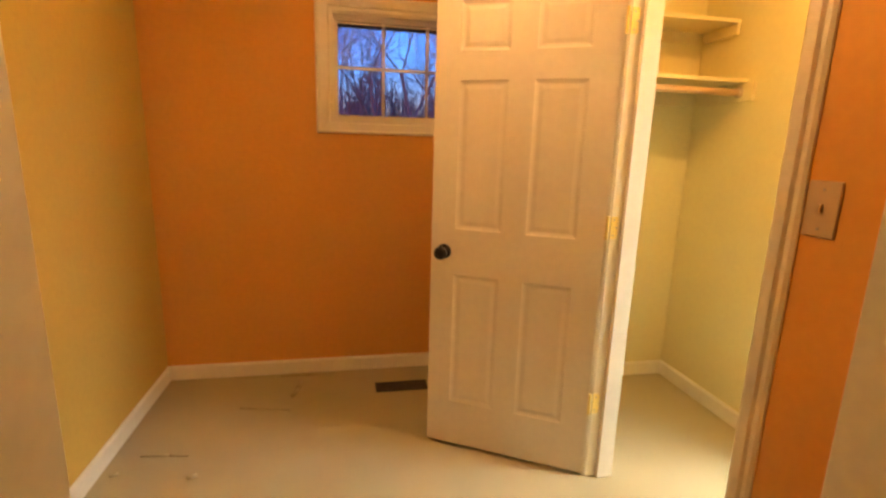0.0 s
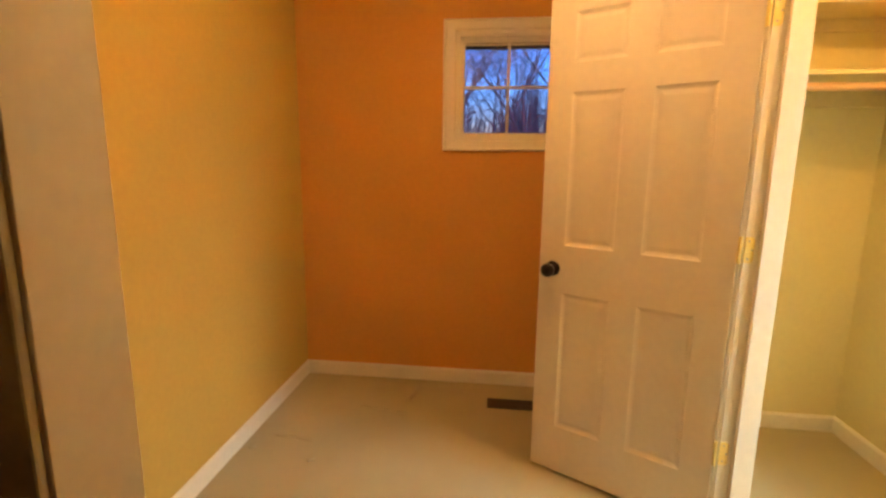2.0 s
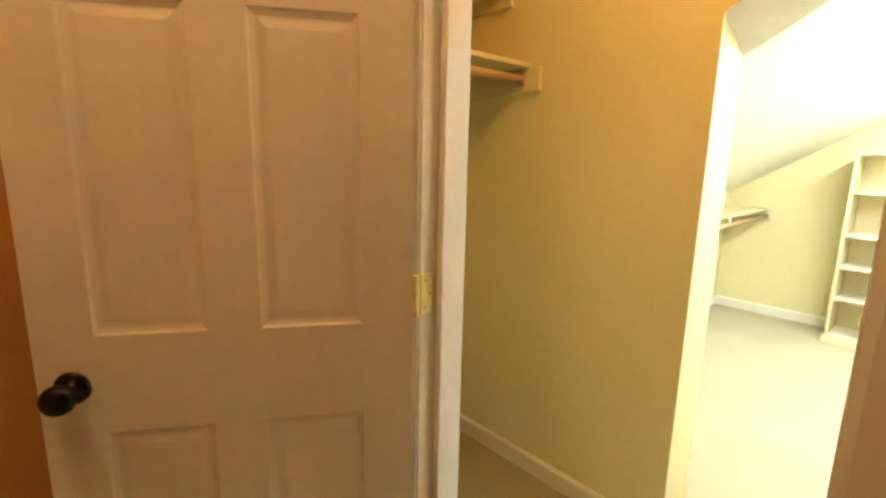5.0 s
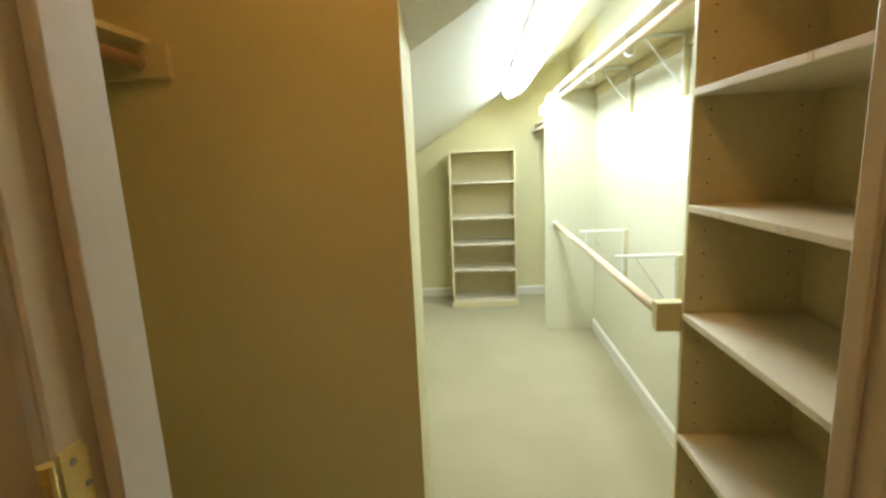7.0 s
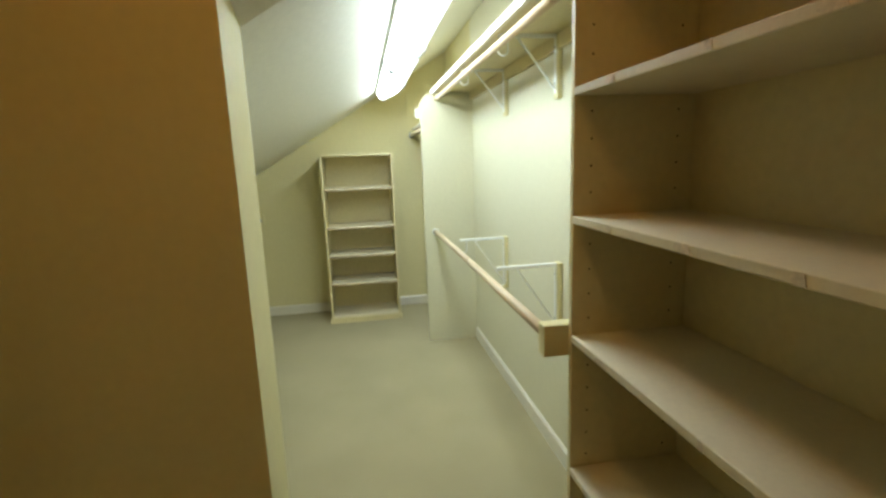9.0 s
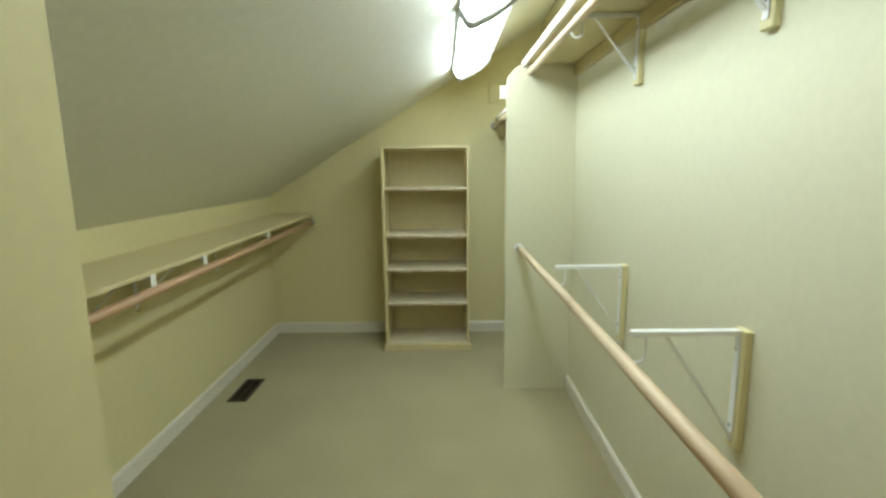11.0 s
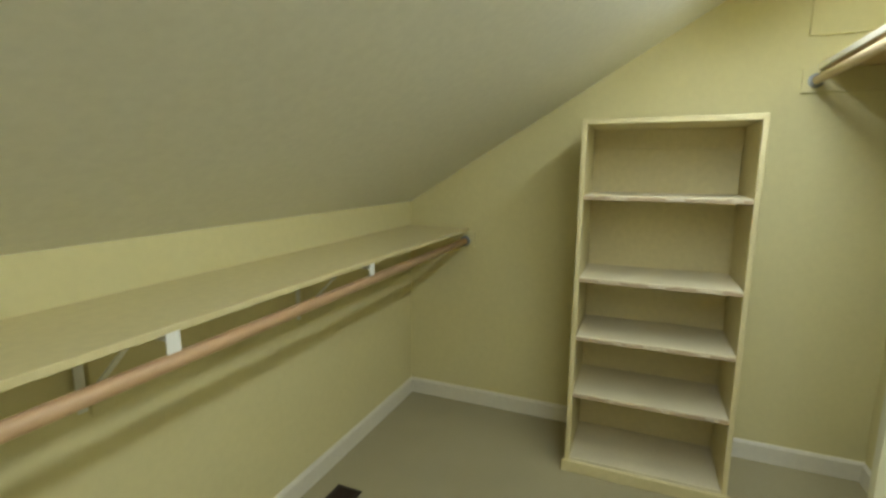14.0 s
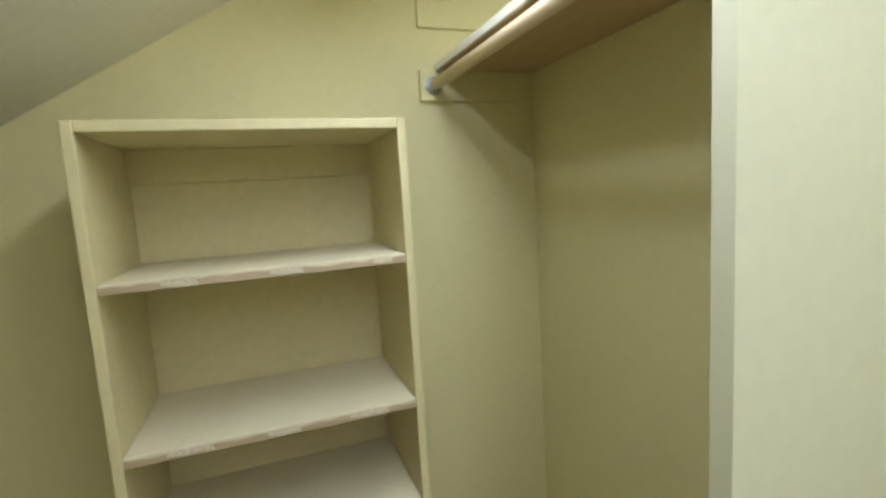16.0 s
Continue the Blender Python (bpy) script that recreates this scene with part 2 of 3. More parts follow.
bm = bmesh.new()
cuboid(bm, XW - 0.12, EX0 - 0.018, EN0, EN1, 0, H)
cuboid(bm, EX1 + 0.018, XD0, EN0, EN1, 0, H)
cuboid(bm, EX0 - 0.018, EX1 + 0.018, EN0, EN1, 2.12, H)
structure("wall_entry", bm, ORANGE, "burnt orange wall with a cased opening", "wall")

bm = bmesh.new()
cuboid(bm, -3.3, -3.2, -4.6, EN0, 0, H)
cuboid(bm, -3.2, XW - 0.12, EN0, EN0 + 0.1, 0, H)
structure("wall_bedroom_west", bm, ORANGE, "plain burnt orange bedroom wall", "wall")
bm = bmesh.new()
cuboid(bm, -3.3, 0.1, -4.7, -4.6, 0, H)
structure("wall_bedroom_south", bm, ORANGE, "plain burnt orange bedroom wall", "wall")

bm = bmesh.new()
cuboid(bm, XD1, XB1, YNK, YNK + 0.12, 0, H)
structure("wall_nook_north", bm, CREAM, "closet nook wall painted cream yellow", "wall")

bm = bmesh.new()
cuboid(bm, XB0, XB1, YB, YNK, 0, H)
ZH = 1.80
prism(bm, [(YB, ZH), (YB - (H - ZH) / K, H), (YB, H)], XB0, XB0 + 0.004)
structure("wall_partition", bm, CREAM, "cream closet wall ending beside a tall opening", "wall")

bm = bmesh.new()
cuboid(bm, XB1, XE, YK, YK + 0.12, 0, ZK + 0.05)
structure("wall_knee", bm, CREAM, "low knee wall painted cream yellow", "wall")

bm = bmesh.new()
cuboid(bm, 3.42, XE + 0.1, YS - 0.1, YS, 0, 2.6)
structure("wall_alcove", bm, CREAM, "alcove wall behind the wing painted cream yellow", "wall")
bm = bmesh.new()
cuboid(bm, XDS, 3.42, YS - 0.1, YS, 0, 2.6)
structure("wall_south", bm, PALE, "closet side wall painted very pale cream", "wall")

bm = bmesh.new()
cuboid(bm, XE, XE + 0.1, YS, YK + 0.12, 0, 2.6)
structure("wall_end", bm, CREAM, "closet end wall painted cream yellow", "wall")

bm = bmesh.new()
cuboid(bm, -3.4, XB1, -4.7, 1.4, H, H + 0.1)
structure("ceiling", bm, CEIL, "flat off-white painted ceiling", "ceiling")
bm = bmesh.new()


def slope(y):
    return ZK + K * (YK - y)


prism(bm, [(YK + 0.1, slope(YK + 0.1)), (YS - 0.05, slope(YS - 0.05)), (YS - 0.05, slope(YS - 0.05) + 0.12), (YK + 0.1, slope(YK + 0.1) + 0.12)], XB1 - 0.004, XE + 0.05)
# the slope lifts a little where it meets the opening from the nook
lo, hi = [], []
for x, up in ((XB0 + 0.0045, ZH - slope(YB)), (XB1 - 0.0045, 0.0)):
    for y in (YB - 0.001, YS - 0.05):
        lo.append(bm.verts.new((x, y, slope(y) + up)))
        hi.append(bm.verts.new((x, y, slope(y) + 0.14)))
for q in ((0, 1, 3, 2), (4, 6, 7, 5), (0, 4, 5, 1), (2, 3, 7, 6), (0, 2, 6, 4), (1, 5, 7, 3)):
    bm.faces.new([(lo + hi)[i] for i in q])
structure("ceiling_sloping", bm, CEIL, "steep off-white sloping ceiling under the roof", "ceiling")

# baseboards: a board with a rounded top, along each wall
BB, BH = 0.013, 0.085


def baseboard(x0, y0, x1, y1, nx, ny):
    """A board along a wall from one corner to the other; nx, ny point into the room."""
    bm = bmesh.new()
    if nx:
        a, b = sorted((x0, x0 + nx * BB))
        lo, hi = sorted((y0, y1))
        pts = [(a, 0), (b, 0), (b, BH - (0.012 if nx > 0 else 0)), (x0 + nx * 0.005, BH), (x0, BH)] if nx > 0 else [(b, 0), (a, 0), (a, BH - 0.012), (x0 - 0.005, BH), (x0, BH)]
        prism(bm, pts, lo, hi, "y")
    else:
        lo, hi = sorted((x0, x1))
        d = y0 + ny * BB
        prism(bm, [(y0, 0), (d, 0), (d, BH - 0.012), (y0 + ny * 0.005, BH), (y0, BH)], lo, hi, "x")
    structure("baseboard", bm, TRIM, "white painted wooden baseboard along the wall", "baseboard")


baseboard(XW, EN1, XW, YN, 1, 0)
baseboard(XW + BB, YN, XD0 - BB, YN, 0, -1)
baseboard(XD0, DOOR_N + 0.075, XD0, YN, -1, 0)
baseboard(XD0, EN1, XD0, DOOR_S - 0.075, -1, 0)
baseboard(XD1 + BB, YNK, XB0 - BB, YNK, 0, -1)
baseboard(XB0, YB, XB0, YNK, -1, 0)
baseboard(XD1, DOOR_N + 0.03, XD1, YNK, 1, 0)
baseboard(XB1, YK, XE - BB, YK, 0, -1)
baseboard(XE, YS, XE, YK, -1, 0)
baseboard(1.0, YS, 3.395, YS, 0, 1)
baseboard(3.433, YS, XE - BB, YS, 0, 1)

# door lining of the closet doorway: jambs, head and stops
bm = bmesh.new()
for y0, y1, far in ((DOOR_N, DOOR_N + 0.018, XD1), (DOOR_S - 0.018, DOOR_S, XDS)):
    cuboid(bm, XD0 - 0.008, far + 0.002, y0, y1, 0, DOOR_H, 0.002)
cuboid(bm, XD0 - 0.002, XD1 + 0.002, DOOR_S - 0.018, DOOR_N + 0.018, DOOR_H, DOOR_H + 0.018, 0.002)
structure("door_jamb", bm, TRIM, "white painted door lining with hinge recesses", "door jamb")
bm = bmesh.new()
cuboid(bm, 0.037, XD1 + 0.001, DOOR_N - 0.018, DOOR_N - 0.0005, 0, DOOR_H - 0.012, 0.003)
cuboid(bm, 0.02, XDS + 0.001, DOOR_S + 0.0005, DOOR_S + 0.006, 0, DOOR_H - 0.012, 0.003)
cuboid(bm, 0.037, XD1 + 0.001, DOOR_S + 0.0085, DOOR_N - 0.019, DOOR_H - 0.012, DOOR_H - 0.001, 0.003)
structure("door_stop", bm, TRIM, "white painted door stop strips", "door stop")


def casing(name, legs, face, out, head, label):
    """Flat moulded casing on a wall that runs along y: legs are (inner edge, outer edge)."""
    bm = bmesh.new()
    a, b = face, face + out * 0.02
    c = face + out * 0.012
    for i, o in legs:
        s = 1 if o > i else -1
        prism(bm, [(a, i), (c, i), (b, i + s * 0.01), (b, o - s * 0.026), (c, o - s * 0.02), (c, o - s * 0.008), (face + out * 0.006, o), (a, o)], 0, head + 0.06, "z")
    i0, i1 = sorted((legs[0][0], legs[1][0]))
    cuboid(bm, min(a, b), max(a, b), i0, i1, head, head + 0.06, 0.003)
    structure(name, bm, TRIM, label, "door casing")


casing("door_casing", ((DOOR_N + 0.006, DOOR_N + 0.066), (DOOR_S - 0.002, DOOR_S - 0.066)), XD0, -1, DOOR_H + 0.006, "white moulded casing round the closet doorway")

# cased opening from the bedroom
bm = bmesh.new()
cuboid(bm, EX0 - 0.018, EX0, EN0 - 0.002, EN1 + 0.002, 0, 2.102, 0.002)
cuboid(bm, EX1, EX1 + 0.018, EN0 - 0.002, EN1 + 0.002, 0, 2.102, 0.002)
cuboid(bm, EX0 - 0.018, EX1 + 0.018, EN0 - 0.002, EN1 + 0.002, 2.102, 2.12, 0.002)
structure("entry_jamb", bm, TRIM, "white painted lining of the cased opening", "door jamb")
bm = bmesh.new()
for x0, x1 in ((EX0 - 0.07, EX0 - 0.006), (EX1 + 0.006, EX1 + 0.07)):
    cuboid(bm, x0, x1, EN0 - 0.014, EN0, 0, 2.17, 0.004)
cuboid(bm, EX0 - 0.006, EX1 + 0.006, EN0 - 0.014, EN0, 2.108, 2.17, 0.004)
structure("entry_casing", bm, TRIM, "white casing round the cased opening", "door casing")


# ---- window ----
def build_window():
    w = tagged(new("window_1"), "small six-pane window with a white frame and raised blind", "window", kind="structure")
    y = YN
    bm = bmesh.new()
    # moulded casing, mitred into one ring of four boards
    X0, X1, Z0, Z1 = WX0 - 0.071, WX1 + 0.071, WZ0 - 0.058, WZ1 + 0.056
    prof = [(0.0, 0.006), (0.0, 0.018), (0.012, 0.024), (0.022, 0.018), (0.05, 0.014), (0.064, 0.012), (0.071, 0.006)]
    ring = []
    for inset, depth in [(0.0, 0.0)] + prof + [(0.0725, 0.0)]:
        k = inset / 0.071
        x0, x1 = X0 + inset, X1 - inset
        z0, z1 = Z0 + k * 0.058, Z1 - k * 0.056
        ring.append([bm.verts.new((x, y - depth, z)) for x, z in ((x0, z0), (x1, z0), (x1, z1), (x0, z1))])
    for a, b in zip(ring, ring[1:]):
        for j in range(4):
            bm.faces.new((a[j], a[(j + 1) % 4], b[(j + 1) % 4], b[j]))
    part("window_casing", bm, TRIM, w, "white moulded window casing")
    bm = bmesh.new()
    for b in ((WX0, WX0 + 0.02, WZ0, WZ1), (WX1 - 0.02, WX1, WZ0, WZ1), (WX0 + 0.02, WX1 - 0.02, WZ0, WZ0 + 0.02), (WX0 + 0.02, WX1 - 0.02, WZ1 - 0.02, WZ1)):
        cuboid(bm, b[0], b[1], y + 0.0, y + 0.13, b[2], b[3])
    part("window_frame", bm, TRIM, w)
    bm = bmesh.new()
    for b in ((WX0 + 0.02, WX0 + 0.047, WZ0 + 0.02, WZ1 - 0.02), (WX1 - 0.047, WX1 - 0.02, WZ0 + 0.02, WZ1 - 0.02), (WX0 + 0.047, WX1 - 0.047, WZ0 + 0.02, WZ0 + 0.045), (WX0 + 0.047, WX1 - 0.047, WZ1 - 0.05, WZ1 - 0.02)):
        cuboid(bm, b[0], b[1], y + 0.03, y + 0.06, b[2], b[3], 0.003)
    part("sash", bm, TRIM, w)
    gx0, gx1, gz0, gz1 = WX0 + 0.047, WX1 - 0.047, WZ0 + 0.045, WZ1 - 0.05
    for k in (1, 2):
        bm = bmesh.new()
        x = gx0 + (gx1 - gx0) * k / 3
        cuboid(bm, x - 0.008, x + 0.008, y + 0.034, y + 0.048, gz0, gz1, 0.002)
        part("muntin", bm, TRIM, w)
    bm = bmesh.new()
    zm = (gz0 + gz1) / 2 + 0.0
    cuboid(bm, gx0, gx1, y + 0.035, y + 0.047, zm - 0.008, zm + 0.008, 0.002)
    part("muntin", bm, TRIM, w)
    for a in range(3):
        for b in range(2):
            bm = bmesh.new()
            x0 = gx0 + (gx1 - gx0) * a / 3
            z0 = gz0 + (gz1 - gz0) * b / 2
            cuboid(bm, x0, x0 + (gx1 - gx0) / 3, y + 0.050, y + 0.053, z0, z0 + (gz1 - gz0) / 2)
            pane = part("pane", bm, GLASS, w)
            pane.visible_shadow = False
    blind = thing("window_blind", (0, 0, 0), "white slatted blind drawn up under the window head", "blind")
    for k in range(4):
        bm = bmesh.new()
        z = WZ1 - 0.03 - 0.0135 * k
        cuboid(bm, WX0 + 0.021 + 0.004 * k, WX1 - 0.021 - 0.004 * k, y - 0.012 + 0.009 * k, y + 0.029, z - 0.007, z, 0.0012)
        part("slat", bm, TRIM, blind)
    bm = bmesh.new()
    cuboid(bm, WX0 + 0.022, WX1 - 0.022, y + 0.003, y + 0.028, WZ1 - 0.025, WZ1 - 0.0205, 0.001)
    part("headrail", bm, TRIM, blind)


build_window()


# ---- six-panel door ----
def build_door():
    W, T, Z0, Z1 = 0.71, 0.035, 0.018, 2.038
    d = thing("door_1", (-0.018, 0.02, 0), "white six-panel door standing wide open, black knob", "door", turn=149.5)
    d["kind"] = "structure"
    # local: x along the door from the hinge, y across; +y is the face seen from the opening
    st = 0.105
    mid = (W - 0.1) / 2
    cols = ((st, mid), (mid + 0.1, W - st))
    rows = ((0.23, 0.83), (1.03, 1.632), (1.742, 1.925))
    bm = bmesh.new()
    xs = [0.0, cols[0][0], cols[0][1], cols[1][0], cols[1][1], W]
    zs = [Z0, rows[0][0], rows[0][1], rows[1][0], rows[1][1], rows[2][0], rows[2][1], Z1]
    for yf, s in ((T / 2, 1), (-T / 2, -1)):
        for a in range(5):
            for b in range(7):
                x0, x1, z0, z1 = xs[a], xs[a + 1], zs[b], zs[b + 1]
                if a in (1, 3) and b in (1, 3, 5):
                    rings = []
                    for ins, dep in ((0, 0), (0.005, 0.004), (0.014, 0.0075), (0.019, 0.0075), (0.034, 0.0045), (0.04, 0.0045)):
                        rings.append([bm.verts.new((x, yf - s * dep, z)) for x, z in ((x0 + ins, z0 + ins), (x1 - ins, z0 + ins), (x1 - ins, z1 - ins), (x0 + ins, z1 - ins))])
                    for p, q in zip(rings, rings[1:]):
                        for j in range(4):
                            bm.faces.new((p[j], p[(j + 1) % 4], q[(j + 1) % 4], q[j]))
                    bm.faces.new(rings[-1])
                else:
                    bm.faces.new([bm.verts.new(v) for v in ((x0, yf, z0), (x1, yf, z0), (x1, yf, z1), (x0, yf, z1))])
    bmesh.ops.remove_doubles(bm, verts=bm.verts, dist=1e-5)
    h = T / 2
    for q in (((0, -h, Z0), (0, h, Z0), (0, h, Z1), (0, -h, Z1)), ((W, -h, Z0), (W, h, Z0), (W, h, Z1), (W, -h, Z1)), ((0, -h, Z0), (W, -h, Z0), (W, h, Z0), (0, h, Z0)), ((0, -h, Z1), (W, -h, Z1), (W, h, Z1), (0, h, Z1))):
        bm.faces.new([bm.verts.new(v) for v in q])
    bmesh.ops.remove_doubles(bm, verts=bm.verts, dist=1e-5)
    leaf = part("door_leaf", bm, DOORW, d)
    for s in (1, -1):
        bm = bmesh.new()
        m = Matrix.Translation((W - 0.06, s * h, 0.93)) @ Matrix.Rotation(radians(-90 * s), 4, "X")
        lathe(bm, [(0.0, 0.0), (0.032, 0.0), (0.032, 0.004), (0.026, 0.008), (0.012, 0.011), (0.011, 0.028), (0.018, 0.034), (0.027, 0.044), (0.029, 0.054), (0.025, 0.064), (0.012, 0.069), (0.0, 0.07)], m)
        part("door_knob", bm, BLACK, d, "black round door knob", True)
    for z in (0.345, 1.085, 1.825):
        bm = bmesh.new()
        cuboid(bm, -0.0025, -0.0005, -0.014, 0.016, z - 0.044, z + 0.044, 0.0005)
        tube(bm, (-0.006, 0.02, z - 0.045), (-0.006, 0.02, z + 0.045), 0.0065, n=12)
        for k in (-1, 0, 1):
            tube(bm, (-0.006, 0.02, z + k * 0.03 - 0.001), (-0.006, 0.02, z + k * 0.03 + 0.001), 0.0072, n=12)
        part("hinge", bm, BRASS, d, "worn brass butt hinge")


build_door()

# hinge leaves let into the jamb, with their screws
for z in (0.345, 1.085, 1.825):
    hl = thing("hinge_leaf", (-0.0075, DOOR_N, z), "worn brass hinge leaf screwed to the white jamb", "hinge", "hinge leaves")
    bm = bmesh.new()
    prism(bm, [(0.0, -0.044), (0.024, -0.044), (0.03, -0.036), (0.03, 0.036), (0.024, 0.044), (0.0, 0.044)], -0.003, -0.0002, "y")
    part("leaf_plate", bm, BRASS, hl)
    for x, dz in ((0.012, 0.03), (0.024, 0.0), (0.012, -0.03)):
        bm = bmesh.new()
        tube(bm, (x, -0.0042, dz), (x, -0.002, dz), 0.0035, n=10)
        part("screw", bm, GREYM, hl)

# strike plate in the other jamb
sp = thing("strike_plate", (0.0, DOOR_S, 0.93), "dark metal strike plate in the door jamb", "strike plate")
bm = bmesh.new()
cuboid(bm, -0.007, 0.0135, 0.0003, 0.002, -0.028, 0.028, 0.0006)
part("plate", bm, BLACK, sp)

# light switch
sw = thing("light_switch", (XD0, -0.812, 1.262), "ivory toggle light switch plate on the orange wall", "light switch")
bm = bmesh.new()
cuboid(bm, -0.006, 0, -0.037, 0.037, -0.06, 0.06, 0.0025)
part("plate", bm, PLASTIC, sw)
bm = bmesh.new()
cuboid(bm, -0.016, -0.0062, -0.005, 0.005, -0.006, 0.011, 0.002)
part("toggle", bm, PLASTIC, sw)
for dz in (-0.042, 0.042):
    bm = bmesh.new()
    tube(bm, (-0.0075, 0, dz), (-0.0058, 0, dz), 0.0028, n=10)
    part("screw", bm, GREYM, sw)


# ---- floor registers ----
def register(x0, x1, y0, y1, label):
    r = thing("floor_register", ((x0 + x1) / 2, (y0 + y1) / 2, 0.0), label, "floor register")
    a, b = (x1 - x0) / 2, (y1 - y0) / 2
    bm = bmesh.new()
    for q in ((-a, a, -b, -b + 0.016), (-a, a, b - 0.016, b), (-a, -a + 0.016, -b + 0.016, b - 0.016), (a - 0.016, a, -b + 0.016, b - 0.016)):
        cuboid(bm, q[0], q[1], q[2], q[3], 0.0005, 0.006, 0.001)
    part("frame", bm, REG, r)
    bm = bmesh.new()
    cuboid(bm, -a + 0.016, a - 0.016, -b + 0.016, b - 0.016, 0.0005, 0.0015)
    part("duct_shadow_plate", bm, HOLE_SHADOW, r)
    k = int((2 * a - 0.032) / 0.0125)
    bm = bmesh.new()
    cuboid(bm, -0.0022, 0.0022, -b + 0.016, b - 0.016, 0.0016, 0.0052)
    slat = part("slat", bm, REG, r)
    for i in range(k):
        o = slat if i == 0 else slat.copy()
        if i:
            scene.collection.objects.link(o)
        o.location = (-a + 0.022 + i * 0.0125, 0, 0)
    bm = bmesh.new()
    cuboid(bm, -a + 0.016, a - 0.016, -0.003, 0.003, 0.0016, 0.0056)
    part("crossbar", bm, REG, r)


register(-0.85, -0.55, 0.852, 0.962, "dark brown slotted floor register set in the carpet")
register(3.258, 3.556, 0.6, 0.712, "dark brown slotted floor register beside the knee wall")


# ---- shelves and rods in the nook ----
def plank(bm, x0, x1, y0, y1, z0, z1, bevel=0.002):
    cuboid(bm, x0, x1, y0, y1, z0, z1, bevel)


def nook_shelf(z, depth, rod):
    label = "cream closet shelf on cleats with a hanging rod" if rod else "shallow cream closet shelf on wall cleats"
    s = thing("closet_shelf", (0, 0, z), label, "shelf")
    y0 = YNK - depth
    bm = bmesh.new()
    plank(bm, XD1 + 0.001, XB0 - 0.001, y0, YNK - 0.001, -0.018, 0.0)
    part("board", bm, [SHELFW], s)
    drop = 0.09 if rod else 0.055
    for x0, x1 in ((XB0 - 0.019, XB0 - 0.0008), (XD1 + 0.0008, XD1 + 0.019)):
        bm = bmesh.new()
        plank(bm, x0, x1, y0 - (0.055 if rod else -0.005), YNK - 0.019, -0.018 - drop, -0.0185)
        part("cleat", bm, SHELFW, s)
    bm = bmesh.new()
    plank(bm, XD1 + 0.02, XB0 - 0.02, YNK - 0.018, YNK - 0.0008, -0.018 - drop, -0.0185)
    part("cleat", bm, SHELFW, s)
    if rod:
        bm = bmesh.new()
        tube(bm, (XD1 + 0.02, y0 + 0.03, -0.062), (XB0 - 0.02, y0 + 0.03, -0.062), 0.0165, n=20)
        part("rod", bm, RODP, s, "pinkish wooden hanging rod", True)
        bm = bmesh.new()
        m = Matrix.Translation((XB0 - 0.019, y0 + 0.03, -0.062)) @ Matrix.Rotation(radians(-90), 4, "Y")
        lathe(bm, [(0.0, 0), (0.027, 0), (0.027, 0.004), (0.021, 0.006), (0.021, 0.014), (0.0, 0.014)], m)
        part("rod_socket", bm, PLASTIC, s)


nook_shelf(1.742, 0.37, True)
nook_shelf(2.04, 0.27, False)


# ---- adjustable shelf unit against the south wall ----
def shelf_unit():
    u = thing("shelf_unit", (0, 0, 0), "tall cream adjustable shelf unit with chipped shelf edges", "shelf unit")
    x0, x1, y0, y1 = 0.09, 0.992, YS + 0.004, -0.955
    for a, b in ((x1 - 0.019, x1), (x0, x0 + 0.019)):
        bm = bmesh.new()
        plank(bm, a, b, y0, y1, 0.002, 2.1)
        side = part("side_panel", bm, SHELFW, u)
        bm = bmesh.new()
        inner = a if b == x1 else b
        s = -1 if b == x1 else 1
        for y in (y1 - 0.045, y0 + 0.05):
            for i in range(27):
                z = 0.2 + 0.064 * i
                tube(bm, (inner - s * 0.001, y, z), (inner + s * 0.0008, y, z), 0.0028, n=8)
        h = finish("peg_holes", bm, HOLE_SHADOW)
        h.parent = side
        h["kind"] = "stuff"
    bm = bmesh.new()
    plank(bm, x0 + 0.019, x1 - 0.019, y0, y0 + 0.006, 0.06, 2.1, 0)
    part("back_panel", bm, SHELFW, u)
    rng = random.Random(4)
    for k, z in enumerate((0.085, 0.235, 0.55, 0.925, 1.232, 1.534, 1.86, 2.1)):
        bm = bmesh.new()
        plank(bm, x0 + 0.02, x1 - 0.02, y0 + 0.007, y1 + 0.002, z - 0.019, z)
        board = part("shelf", bm, SHELFTOP if 0.3 < z < 1.9 else SHELFW, u)
        if 0.3 < z < 1.7:
            for j in range(3):
                x = x0 + 0.15 + 0.22 * j + rng.uniform(0, 0.12)
                bm = bmesh.new()
                w = rng.uniform(0.015, 0.06)
                prism(bm, [(x, z - 0.017), (x + w * 0.6, z - 0.019 + rng.uniform(0, 0.004)), (x + w, z - 0.012), (x + w * 0.8, z - 0.001), (x + w * 0.2, z - 0.0005)], y1 + 0.0022, y1 + 0.0034, "y")
                part("paint_chip", bm, CHIP, board)
    bm = bmesh.new()
    plank(bm, x0 + 0.02, x1 - 0.02, y1 - 0.02, y1 - 0.004, 0.002, 0.065)
    part("plinth", bm, SHELFW, u)


shelf_unit()


